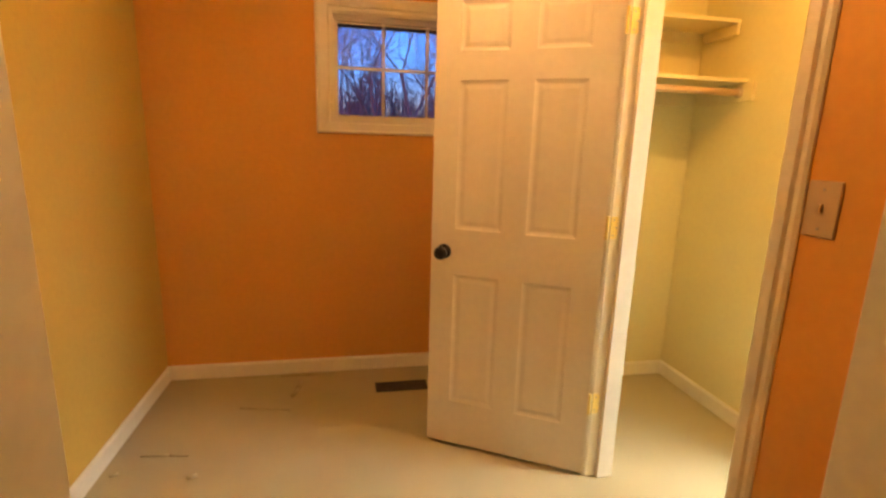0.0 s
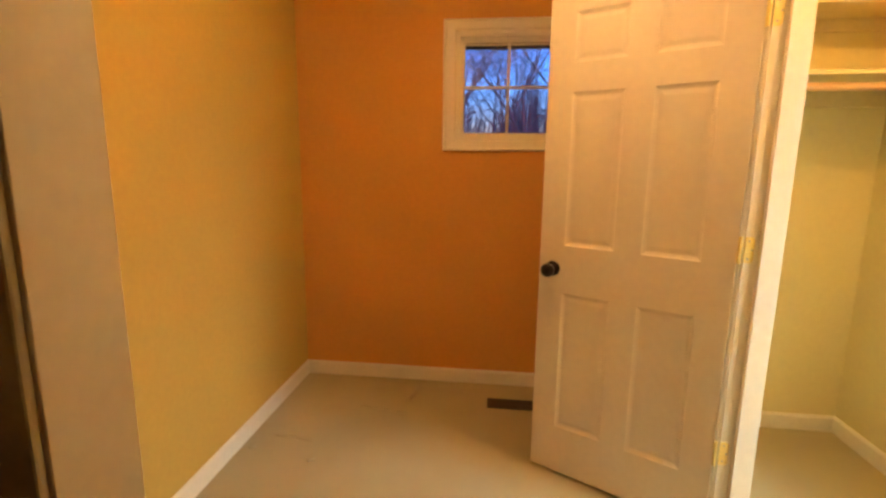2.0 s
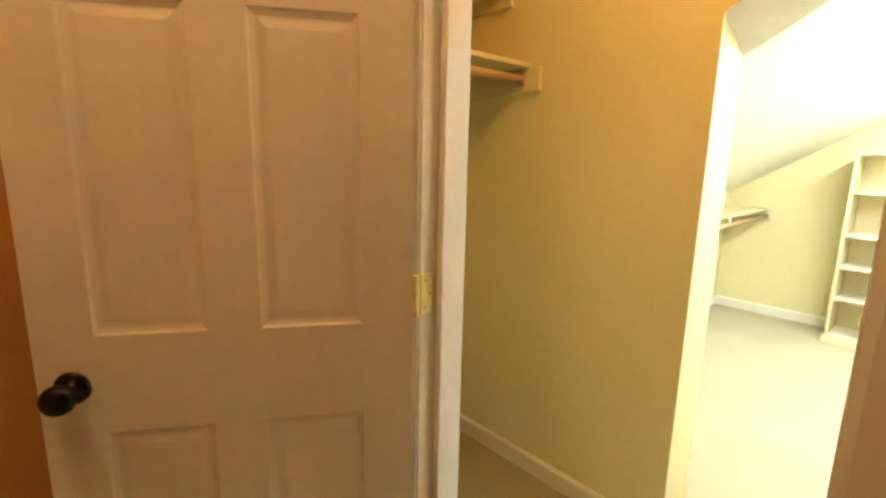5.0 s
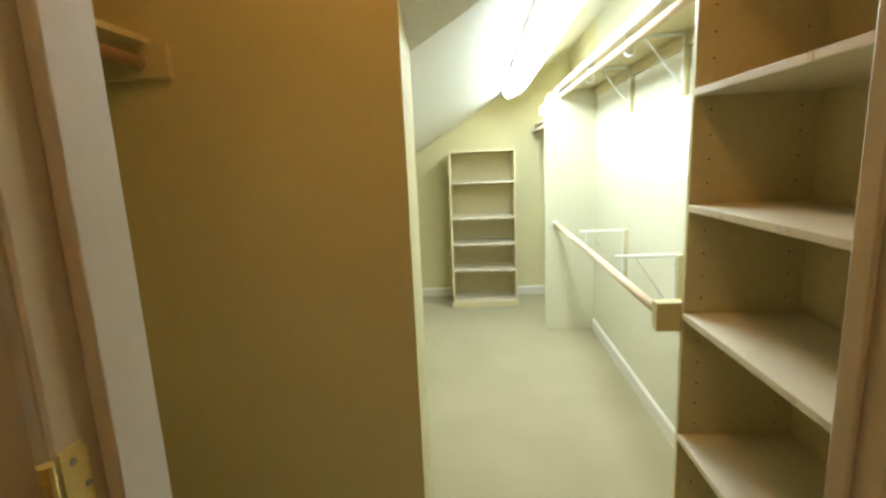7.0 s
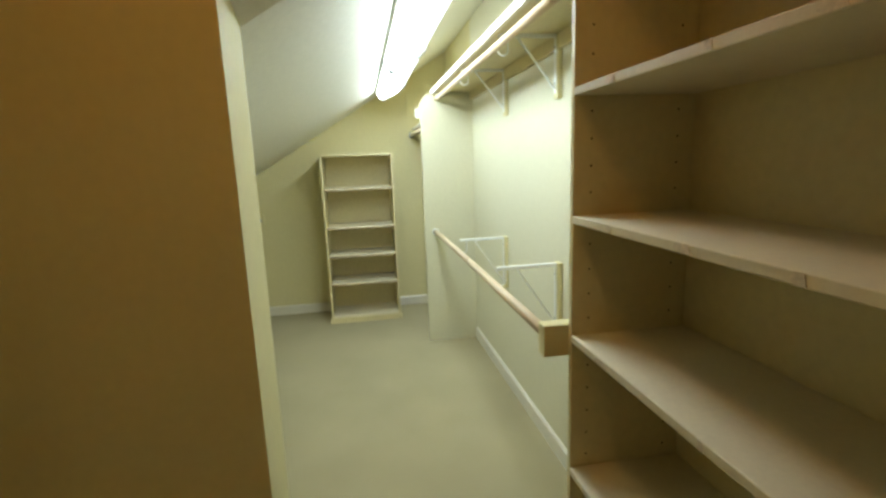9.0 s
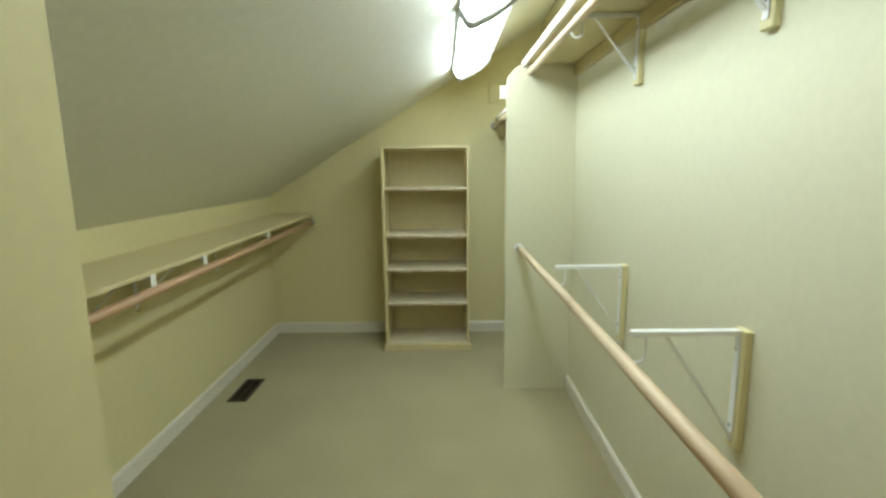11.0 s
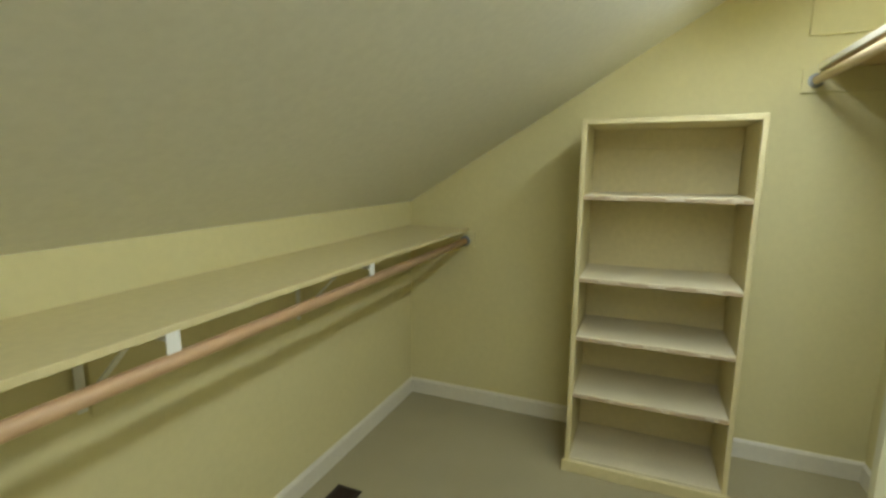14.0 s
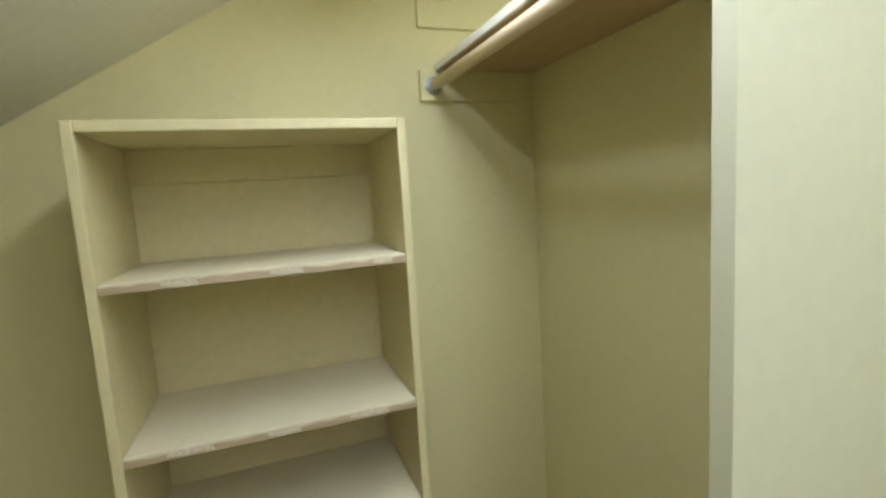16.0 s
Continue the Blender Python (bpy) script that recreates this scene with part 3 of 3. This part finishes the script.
# ---- rods, brackets and shelf along the south wall ----
def bracket(x, y_wall, out, z_top, reach, drop, label, tab=False, shift=0.0, half=0.024):
    """Board on the wall, steel arm and diagonal brace; out is the way into the room along y."""
    b = thing("shelf_bracket", (x, y_wall, z_top), label, "bracket", "closet brackets")
    bm = bmesh.new()
    ya, yb = sorted((out * 0.0006, out * 0.02))
    cuboid(bm, shift - half, shift + half, ya, yb, -drop, 0.0, 0.003)
    part("mounting_board", bm, CREAM, b)
    bm = bmesh.new()
    ya, yb = sorted((out * 0.021, out * reach))
    cuboid(bm, -0.011, 0.011, ya, yb, -0.006, -0.001, 0.001)
    cuboid(bm, -0.011, -0.009, ya, yb, -0.014, -0.006)
    cuboid(bm, 0.009, 0.011, ya, yb, -0.014, -0.006)
    part("arm", bm, METALW, b, "white steel arm")
    bm = bmesh.new()
    ya, yb = sorted((out * 0.0205, out * 0.024))
    cuboid(bm, -0.011, 0.011, ya, yb, -drop + 0.02, -0.001, 0.0008)
    part("back_plate", bm, METALW, b)
    bm = bmesh.new()
    p0, p1 = Vector((0, out * (reach * 0.7), -0.012)), Vector((0, out * 0.026, -drop + 0.04))
    d = (p1 - p0)
    m = Matrix.Translation((p0 + p1) / 2) @ d.to_track_quat("Z", "Y").to_matrix().to_4x4()
    bmesh.ops.create_cube(bm, size=1, matrix=m @ Matrix.Diagonal((0.016, 0.005, d.length, 1)))
    part("brace", bm, METALW, b, "white steel diagonal brace")
    for z in (-drop + 0.06, -0.05):
        bm = bmesh.new()
        tube(bm, (0, out * 0.024, z), (0, out * 0.0265, z), 0.0045, n=10)
        part("screw", bm, GREYM, b)
    # hook that carries the rod
    if not tab:
        bm = bmesh.new()
        pts = []
        yc, zc = out * (reach - 0.018), -0.062
        for i in range(9):
            a = radians(-10 - i * 20)
            pts.append((yc + out * 0.021 * math.cos(a), zc + 0.021 * math.sin(a)))
        for p, q in zip(pts, pts[1:]):
            tube(bm, (0, *p), (0, *q), 0.0035, n=8)
        tube(bm, (0, *pts[-1]), (0, pts[-1][0], -0.006), 0.0035, n=8)
        part("rod_hook", bm, METALW, b)
    if tab:
        bm = bmesh.new()
        ya, yb = sorted((out * (reach + 0.001), out * (reach + 0.004)))
        cuboid(bm, -0.016, 0.016, ya, yb, -0.045, 0.004, 0.001)
        part("front_tab", bm, METALW, b, "white steel tab over the shelf edge")
    return b


for x in (1.80, 2.58):
    bracket(x, YS, 1, 0.925, 0.285, 0.31, "white steel rod bracket on a cream board")

lower = thing("hanging_rod", (0, -0.977, 0.858), "long pale wooden hanging rod along the closet wall", "hanging rod")
bm = bmesh.new()
tube(bm, (1.035, 0.042, 0.03), (2.2, 0.009, 0.008), 0.0165, n=20)
tube(bm, (2.2, 0.009, 0.0085), (3.399, 0, 0.001), 0.016, n=20)
part("rod", bm, RODW, lower, "", True)
bm = bmesh.new()
m = Matrix.Translation((3.3995, 0, 0)) @ Matrix.Rotation(radians(-90), 4, "Y")
lathe(bm, [(0.0, 0), (0.027, 0), (0.027, 0.004), (0.021, 0.006), (0.021, 0.014), (0.0, 0.014)], m)
part("rod_socket", bm, METALW, lower, "white rod socket")
bm = bmesh.new()
cuboid(bm, 0.9925, 1.036, -0.085, 0.088, 0.004, 0.09, 0.003)
part("support_block", bm, CREAM, lower, "cream wooden block on the shelf unit")

hs = thing("closet_shelf", (0, 0, 1.862), "long high cream shelf with a rail along its front", "shelf")
bm = bmesh.new()
plank(bm, 0.994, 3.432, YS + 0.001, -1.0, 0.0, 0.018)
board = part("board", bm, [SHELFW], hs)
bm = bmesh.new()
plank(bm, 0.994, 3.399, YS + 0.001, YS + 0.018, -0.06, -0.0005)
part("cleat", bm, SHELFW, hs)
bm = bmesh.new()
tube(bm, (0.994, -1.018, -0.045), (3.399, -1.018, -0.045), 0.016, n=20)
part("rod", bm, RODW, hs, "pale wooden hanging rod", True)
bm = bmesh.new()
plank(bm, 0.994, 3.432, -0.9995, -0.982, -0.012, 0.02)
part("front_edge", bm, TRIM, hs, "white front edging")
for x in (1.815, 2.54):
    bracket(x, YS, 1, 1.8615, 0.26, 0.25, "white steel bracket under the high shelf")

# wing panel with a rounded top corner
bm = bmesh.new()
yp, zt, r = -0.898, 1.86, 0.1
pts = [(YS + 0.0005, 0.0), (yp, 0.0), (yp, zt - r)] + [(yp - r + r * math.cos(a), zt - r + r * math.sin(a)) for a in (radians(15 * i) for i in range(1, 7))] + [(YS + 0.0005, zt)]
prism(bm, pts, 3.40, 3.43)
structure("wall_wing", bm, PALE, "thin pale cream wing panel with a rounded top corner", "wall")

# alcove behind the wing
al = thing("closet_shelf", (0, 0, 1.668), "closet shelf, its underside coloured shade brown, over a wooden rod", "shelf")
bm = bmesh.new()
plank(bm, 3.431, XE - 0.001, YS + 0.001, -0.955, 0.0, 0.016)
bm.faces.ensure_lookup_table()
# downward face browner than the board: its shade is in the colour
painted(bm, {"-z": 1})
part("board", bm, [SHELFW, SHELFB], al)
bm = bmesh.new()
plank(bm, 3.431, XE - 0.001, -0.9545, -0.945, -0.004, 0.018)
part("front_edge", bm, TRIM, al)
bm = bmesh.new()
plank(bm, XE - 0.016, XE - 0.0006, YS + 0.001, -0.895, -0.09, -0.0005)
part("cleat", bm, CREAM, al)
bm = bmesh.new()
plank(bm, 3.4306, 3.447, YS + 0.001, -0.91, -0.09, -0.0005)
part("cleat", bm, CREAM, al)
bm = bmesh.new()
tube(bm, (3.448, -0.938, -0.046), (XE - 0.017, -0.938, -0.046), 0.0165, n=20)
part("rod", bm, RODW, al, "pale wooden hanging rod", True)
bm = bmesh.new()
m = Matrix.Translation((XE - 0.0165, -0.938, -0.046)) @ Matrix.Rotation(radians(-90), 4, "Y")
lathe(bm, [(0.0, 0), (0.027, 0), (0.027, 0.004), (0.021, 0.006), (0.021, 0.016), (0.0, 0.016)], m)
part("rod_socket", bm, GREYM, al, "grey metal rod socket")

bm = bmesh.new()
plank(bm, 3.431, 3.4495, -0.985, -0.866, 0.019, 0.088, 0.004)
part("end_block", bm, TRIM, al, "white painted end block")

# cover panel on the end wall
cp = thing("wall_panel", (XE, -1.03, 1.79), "thin cream cover panel high on the end wall", "panel")
bm = bmesh.new()
cuboid(bm, -0.012, -0.0006, -0.13, 0.13, 0.0, 0.2, 0.003)
part("panel_board", bm, CREAM, cp)

# ---- knee wall shelf ----
ks = thing("closet_shelf", (0, 0, 0.972), "long low cream shelf along the knee wall with a rod below", "shelf")
bm = bmesh.new()
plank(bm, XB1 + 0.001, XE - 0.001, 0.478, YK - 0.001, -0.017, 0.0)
# shade on the underside is put in as brown
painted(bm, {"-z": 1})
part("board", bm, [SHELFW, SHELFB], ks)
# bare cleat, its brown also holds the shade cast by the shelf
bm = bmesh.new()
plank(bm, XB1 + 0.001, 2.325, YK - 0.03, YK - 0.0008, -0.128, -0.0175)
part("cleat", bm, SHELFB, ks, "bare brown cleat board with the shelf's shade in its colour")
# the shadow line below the cleat, added as a thin dark strip
bm = bmesh.new()
cuboid(bm, XB1 + 0.001, 2.325, YK - 0.028, YK - 0.0008, -0.134, -0.1285)
part("cleat_shadow", bm, HOLE_SHADOW, ks, "dark strip drawn as the shadow line under the cleat")
bm = bmesh.new()
plank(bm, XE - 0.018, XE - 0.0006, 0.44, YK - 0.019, -0.1, -0.0175)
part("cleat", bm, CREAM, ks)
bm = bmesh.new()
tube(bm, (XB1 + 0.001, 0.468, -0.078), (XE - 0.019, 0.49, -0.068), 0.0165, n=20)
part("rod", bm, RODP, ks, "pinkish-brown wooden hanging rod", True)
bm = bmesh.new()
m = Matrix.Translation((XE - 0.0185, 0.49, -0.068)) @ Matrix.Rotation(radians(-90), 4, "Y")
lathe(bm, [(0.0, 0), (0.027, 0), (0.027, 0.004), (0.022, 0.006), (0.022, 0.018), (0.0, 0.018)], m)
part("rod_socket", bm, GREYM, ks, "grey metal rod socket")
for x in (1.6, 2.335, 2.71, 3.46):
    bracket(x, YK, -1, 0.9545, 0.337, 0.255, "shelf bracket with white steel tab on the knee wall", True, 0.052, 0.029)


# butt joint and a nail hole in the knee wall's board
bm = bmesh.new()
cuboid(bm, 2.337, 2.3405, YK - 0.0012, YK + 0.001, BH, 0.7)
structure("trim", bm, SHELFW, "thin open joint in the knee wall board", "joint")
nh = thing("nail_hole", (2.27, YK, 0.69), "small dark nail hole in the knee wall", "nail hole")
bm = bmesh.new()
tube(bm, (0, -0.0012, 0), (0, 0.0005, 0), 0.005, n=10)
part("hole_rim", bm, HOLE_SHADOW, nh)

# ---- bookcase ----
def bookcase():
    b = thing("bookcase", (4.028, -0.423, 0), "empty cream bookcase with four shelves and chipped edges", "bookcase", turn=0.0)
    w, dp, h = 0.304, 0.335, 1.467
    for s in (1, -1):
        bm = bmesh.new()
        a, c = sorted((s * (w - 0.019), s * w))
        cuboid(bm, 0, dp, a, c, 0.0, h, 0.002)
        part("side_panel", bm, SHELFW, b)
    bm = bmesh.new()
    cuboid(bm, 0.001, dp, -w + 0.0192, w - 0.0192, h - 0.02, h, 0.002)
    part("top_panel", bm, SHELFW, b)
    bm = bmesh.new()
    cuboid(bm, dp - 0.006, dp - 0.001, -w + 0.0192, w - 0.0192, 0.06, h - 0.0205)
    part("back_panel", bm, SHELFW, b)
    bm = bmesh.new()
    cuboid(bm, dp - 0.024, dp - 0.0065, -w + 0.0195, w - 0.0195, h - 0.1, h - 0.0205, 0.001)
    part("rail", bm, SHELFW, b)
    bm = bmesh.new()
    cuboid(bm, -0.012, 0.006, -w - 0.012, w + 0.012, 0.0, 0.05, 0.003)
    part("plinth", bm, SHELFW, b)
    bm = bmesh.new()
    cuboid(bm, 0.0065, dp - 0.007, -w + 0.0192, w - 0.0192, 0.04, 0.06, 0.002)
    part("shelf", bm, SHELFTOP, b)
    rng = random.Random(7)
    for z in (1.18, 0.85, 0.605, 0.356):
        bm = bmesh.new()
        cuboid(bm, 0.002, dp - 0.0065, -w + 0.0195, w - 0.0195, z - 0.019, z, 0.002)
        shelf = part("shelf", bm, SHELFTOP, b)
        bm = bmesh.new()
        lows = [(-w + 0.021, z - 0.0185), (w - 0.021, z - 0.0185)]
        tops = [(w - 0.021 - (2 * w - 0.042) * i / 24, z - 0.0035 - rng.uniform(0, 0.006)) for i in range(25)]
        prism(bm, lows + tops, 0.0008, 0.0021, "x")
        part("worn_edge", bm, EDGE, shelf, "bare wood where the paint has chipped")
        for j in range(3):
            y = -w + 0.04 + 0.18 * j + rng.uniform(0, 0.07)
            k = rng.uniform(0.02, 0.1)
            bm = bmesh.new()
            prism(bm, [(y, z - 0.0165), (y + k * 0.3, z - 0.019 + rng.uniform(0, 0.006)), (y + k * 0.6, z - 0.017), (y + k, z - 0.012), (y + k * 0.9, z - 0.0012), (y + k * 0.1, z - 0.0008)], -0.0004, 0.0007, "x")
            part("paint_chip", bm, CHIP, shelf)


bookcase()


# ---- fluorescent fixtures on the slope ----
def fixture(x0, x1):
    yc = -0.717
    ang = math.atan(K)
    f = thing("ceiling_light", ((x0 + x1) / 2, yc, slope(yc)), "lit fluorescent wraparound light on the sloping ceiling", "ceiling light", "fluorescent lights")
    f.matrix_world = Matrix.Translation(((x0 + x1) / 2, yc, slope(yc))) @ Matrix.Rotation(-ang, 4, "X")
    L = (x1 - x0) / 2
    bm = bmesh.new()
    cuboid(bm, -L, L, -0.125, 0.125, -0.022, -0.001, 0.002)
    part("housing", bm, METALW, f)
    bm = bmesh.new()
    pts = [(-0.122, -0.023), (0.122, -0.023), (0.12, -0.068), (0.106, -0.082), (0.072, -0.086), (0.05, -0.094), (0.02, -0.099), (-0.02, -0.099), (-0.05, -0.094), (-0.072, -0.086), (-0.106, -0.082), (-0.12, -0.068)]
    prism(bm, pts, -L + 0.031, L - 0.056, "x")
    for q in bm.faces:
        c = q.calc_center_median()
        q.material_index = 0 if c.y > 0.08 else 2 if c.y < -0.08 else 1
    part("diffuser", bm, [DIFF, DIFF2, DIFF3], f, "glowing white acrylic diffuser")
    # end caps coloured grey for the shade on their unlit ends
    for s in (1, -1):
        bm = bmesh.new()
        a, b = (L - 0.055, L) if s > 0 else (-L, -L + 0.03)
        prism(bm, [(-0.127, -0.0225), (0.127, -0.0225), (0.126, -0.08), (0.11, -0.096), (0.03, -0.106), (-0.03, -0.106), (-0.11, -0.096), (-0.126, -0.08)], a, b, "x")
        part("end_cap", bm, GREYP, f, "steel end cap, grey with its own shade")


fixture(1.2, 2.77)
fixture(2.79, 4.02)

# ---- dome lamp on the flat ceiling ----
lamp = thing("ceiling_light", (LAMP_X, LAMP_Y, H), "lit frosted glass bowl light hung under the flat ceiling", "ceiling light")
bm = bmesh.new()
lathe(bm, [(0.0, -0.001), (0.07, -0.001), (0.07, -0.012), (0.055, -0.022), (0.012, -0.026), (0.01, -0.045), (0.0, -0.045)])
part("canopy", bm, BRASS, lamp, "brass ceiling canopy", True)
bm = bmesh.new()
lathe(bm, [(0.0, -0.118), (0.05, -0.114), (0.09, -0.1), (0.115, -0.08), (0.128, -0.064), (0.152, -0.055), (0.152, -0.052), (0.12, -0.0555), (0.0, -0.0555)])
for f in bm.faces:
    f.material_index = 1 if f.normal.z > 0.9 else 0
part("bowl", bm, [DOME, DOME_TOP], lamp, "lit frosted glass bowl with a flared rim", True)
bm = bmesh.new()
lathe(bm, [(0.0, -0.133), (0.008, -0.131), (0.011, -0.124), (0.007, -0.1185), (0.0, -0.1185)])
part("finial", bm, BRASS, lamp, "small brass finial", True)

nl = thing("ceiling_light", (0.5, -0.35, H), "small lit frosted glass dome in the closet nook", "ceiling light")
bm = bmesh.new()
lathe(bm, [(0.0, -0.001), (0.1, -0.001), (0.1, -0.016), (0.09, -0.02), (0.0, -0.02)])
part("base_ring", bm, METALW, nl, "", True)
bm = bmesh.new()
lathe(bm, [(0.0, -0.075), (0.035, -0.072), (0.065, -0.06), (0.085, -0.04), (0.09, -0.0205), (0.0, -0.0205)])
part("dome", bm, NDOME, nl, "lit frosted glass dome", True)

# creases and dents that furniture left in the carpet
def crease(pts, w, h, name="carpet_crease"):
    for (xa, ya), (xb, yb) in zip(pts, pts[1:]):
        bm = bmesh.new()
        L = math.hypot(xb - xa, yb - ya)
        prism(bm, [(-w, 0.0), (-w * 0.4, h * 0.8), (0.0, h), (w * 0.4, h * 0.7), (w, 0.0)], 0, L, "x")
        ob = structure(name, bm, CARPET, "low pressed crease in the beige carpet", "carpet crease", True)
        ob.matrix_world = Matrix.Translation((xa, ya, -0.0004)) @ Matrix.Rotation(math.atan2(yb - ya, xb - xa), 4, "Z")


crease([(-1.56, 0.79), (-1.42, 0.765), (-1.304, 0.735)], 0.012, 0.005)
crease([(-1.31, 0.87), (-1.285, 0.96), (-1.276, 1.05)], 0.014, 0.006)
crease([(-1.9, 0.434), (-1.78, 0.425), (-1.698, 0.409)], 0.011, 0.006)
crease([(-1.66, 0.25), (-1.628, 0.268)], 0.016, 0.011)
crease([(-1.975, 0.31), (-1.945, 0.325)], 0.014, 0.01)
crease([(-1.66, 1.14), (-1.4, 1.128), (-1.1, 1.125)], 0.012, 0.007)

# ---- outdoors ----
bm = bmesh.new()
cuboid(bm, -300, 300, 1.5, 500, -3.4, -3.2)
structure("ground", bm, GRASS, "dark winter lawn outside the window", "ground")


bm = bmesh.new()
cuboid(bm, XW - 1.0, 1.5, YN + 0.141, 1.84, 2.155, 2.175)
cuboid(bm, XW - 1.0, 1.5, 1.815, 1.84, 2.13, 2.154)
structure("eave_soffit", bm, EAVE, "dark boarded eave soffit outside over the window", "eave")


def limb(verts, faces, p, q, r, r2, n):
    """A tapered stem from p to q, added to plain lists."""
    d = (q - p).normalized()
    a = d.orthogonal().normalized()
    b = d.cross(a)
    k = len(verts)
    for c, rr in ((p, r), (q, r2)):
        for i in range(n):
            w = 2 * math.pi * i / n
            verts.append(c + a * (rr * math.cos(w)) + b * (rr * math.sin(w)))
    for i in range(n):
        j = (i + 1) % n
        faces.append((k + i, k + j, k + n + j, k + n + i))


def listed(name, verts, faces, m):
    me = bpy.data.meshes.new(name)
    me.from_pydata(verts, [], faces)
    me.materials.append(m)
    return new(name, me)


def tree(x, y, height, seed):
    t = thing("tree", (x, y, -3.2), "bare leafless tree against the dusk sky", "tree", "bare trees outside")
    rng = random.Random(seed)
    trunk, crown = ([], []), ([], [])

    def grow(p, d, length, r, depth):
        for i in range(3):
            d2 = (d + Vector((rng.uniform(-1, 1), rng.uniform(-1, 1), rng.uniform(-0.3, 0.5))) * 0.16).normalized()
            q = p + d2 * (length / 3)
            r2 = r * 0.86
            limb(*(trunk if depth == 0 else crown), p, q, r, r2, 8 if depth < 2 else 3)
            if depth < 4 and (depth > 0 or i > 0):
                for _ in range(2):
                    side = d2.orthogonal().normalized()
                    side.rotate(Matrix.Rotation(rng.uniform(0, 6.28), 3, d2))
                    grow(q, (d2 * rng.uniform(0.7, 1.2) + side * rng.uniform(0.6, 1.0) + Vector((0, 0, 0.25))).normalized(), length * rng.uniform(0.5, 0.72), r2 * 0.55, depth + 1)
            p, d, r = q, d2, r2

    grow(Vector((0, 0, 0)), Vector((0, 0, 1)), height * 0.5, height * 0.009, 0)
    listed("trunk", *trunk, BARK).parent = t
    listed("crown", *crown, BARK).parent = t
    return t


first = tree(-3.2, 21, 17, 3)
second = tree(0.6, 24, 16, 11)
rng = random.Random(5)
for i in range(14):
    src = (first, second)[i % 2]
    copy_thing(src, pose(-14 + i * 2.1 + rng.uniform(-0.6, 0.6), 28 + rng.uniform(-4, 9), -3.2, 0, 0, rng.uniform(0, 360)))


def woods():
    """Far woods: many slender bare stems with upright twigs."""
    rng = random.Random(9)
    vs, fs = [], []
    for i in range(1300):
        x, y = rng.uniform(-30, 40), rng.uniform(45, 62)
        if x < -1.5 and i % 3:
            continue
        h = rng.uniform(8.5, 12) + 1.2 * math.sin(x * 0.7)
        limb(vs, fs, Vector((x, y, -3.2)), Vector((x + rng.uniform(-0.4, 0.4), y, h - 3.2)), rng.uniform(0.1, 0.2), 0.03, 4)
        for _ in range(7):
            z = h * rng.uniform(0.3, 0.95)
            limb(vs, fs, Vector((x, y, z - 3.2)), Vector((x + rng.uniform(-1.2, 1.2), y + rng.uniform(-0.6, 0.6), z - 3.2 + rng.uniform(0.6, 1.6))), 0.06, 0.015, 3)
    tagged(listed("far_woods", vs, fs, BARK), "dark bare woods beyond the lawn at dusk", "woods", kind="stuff")


woods()
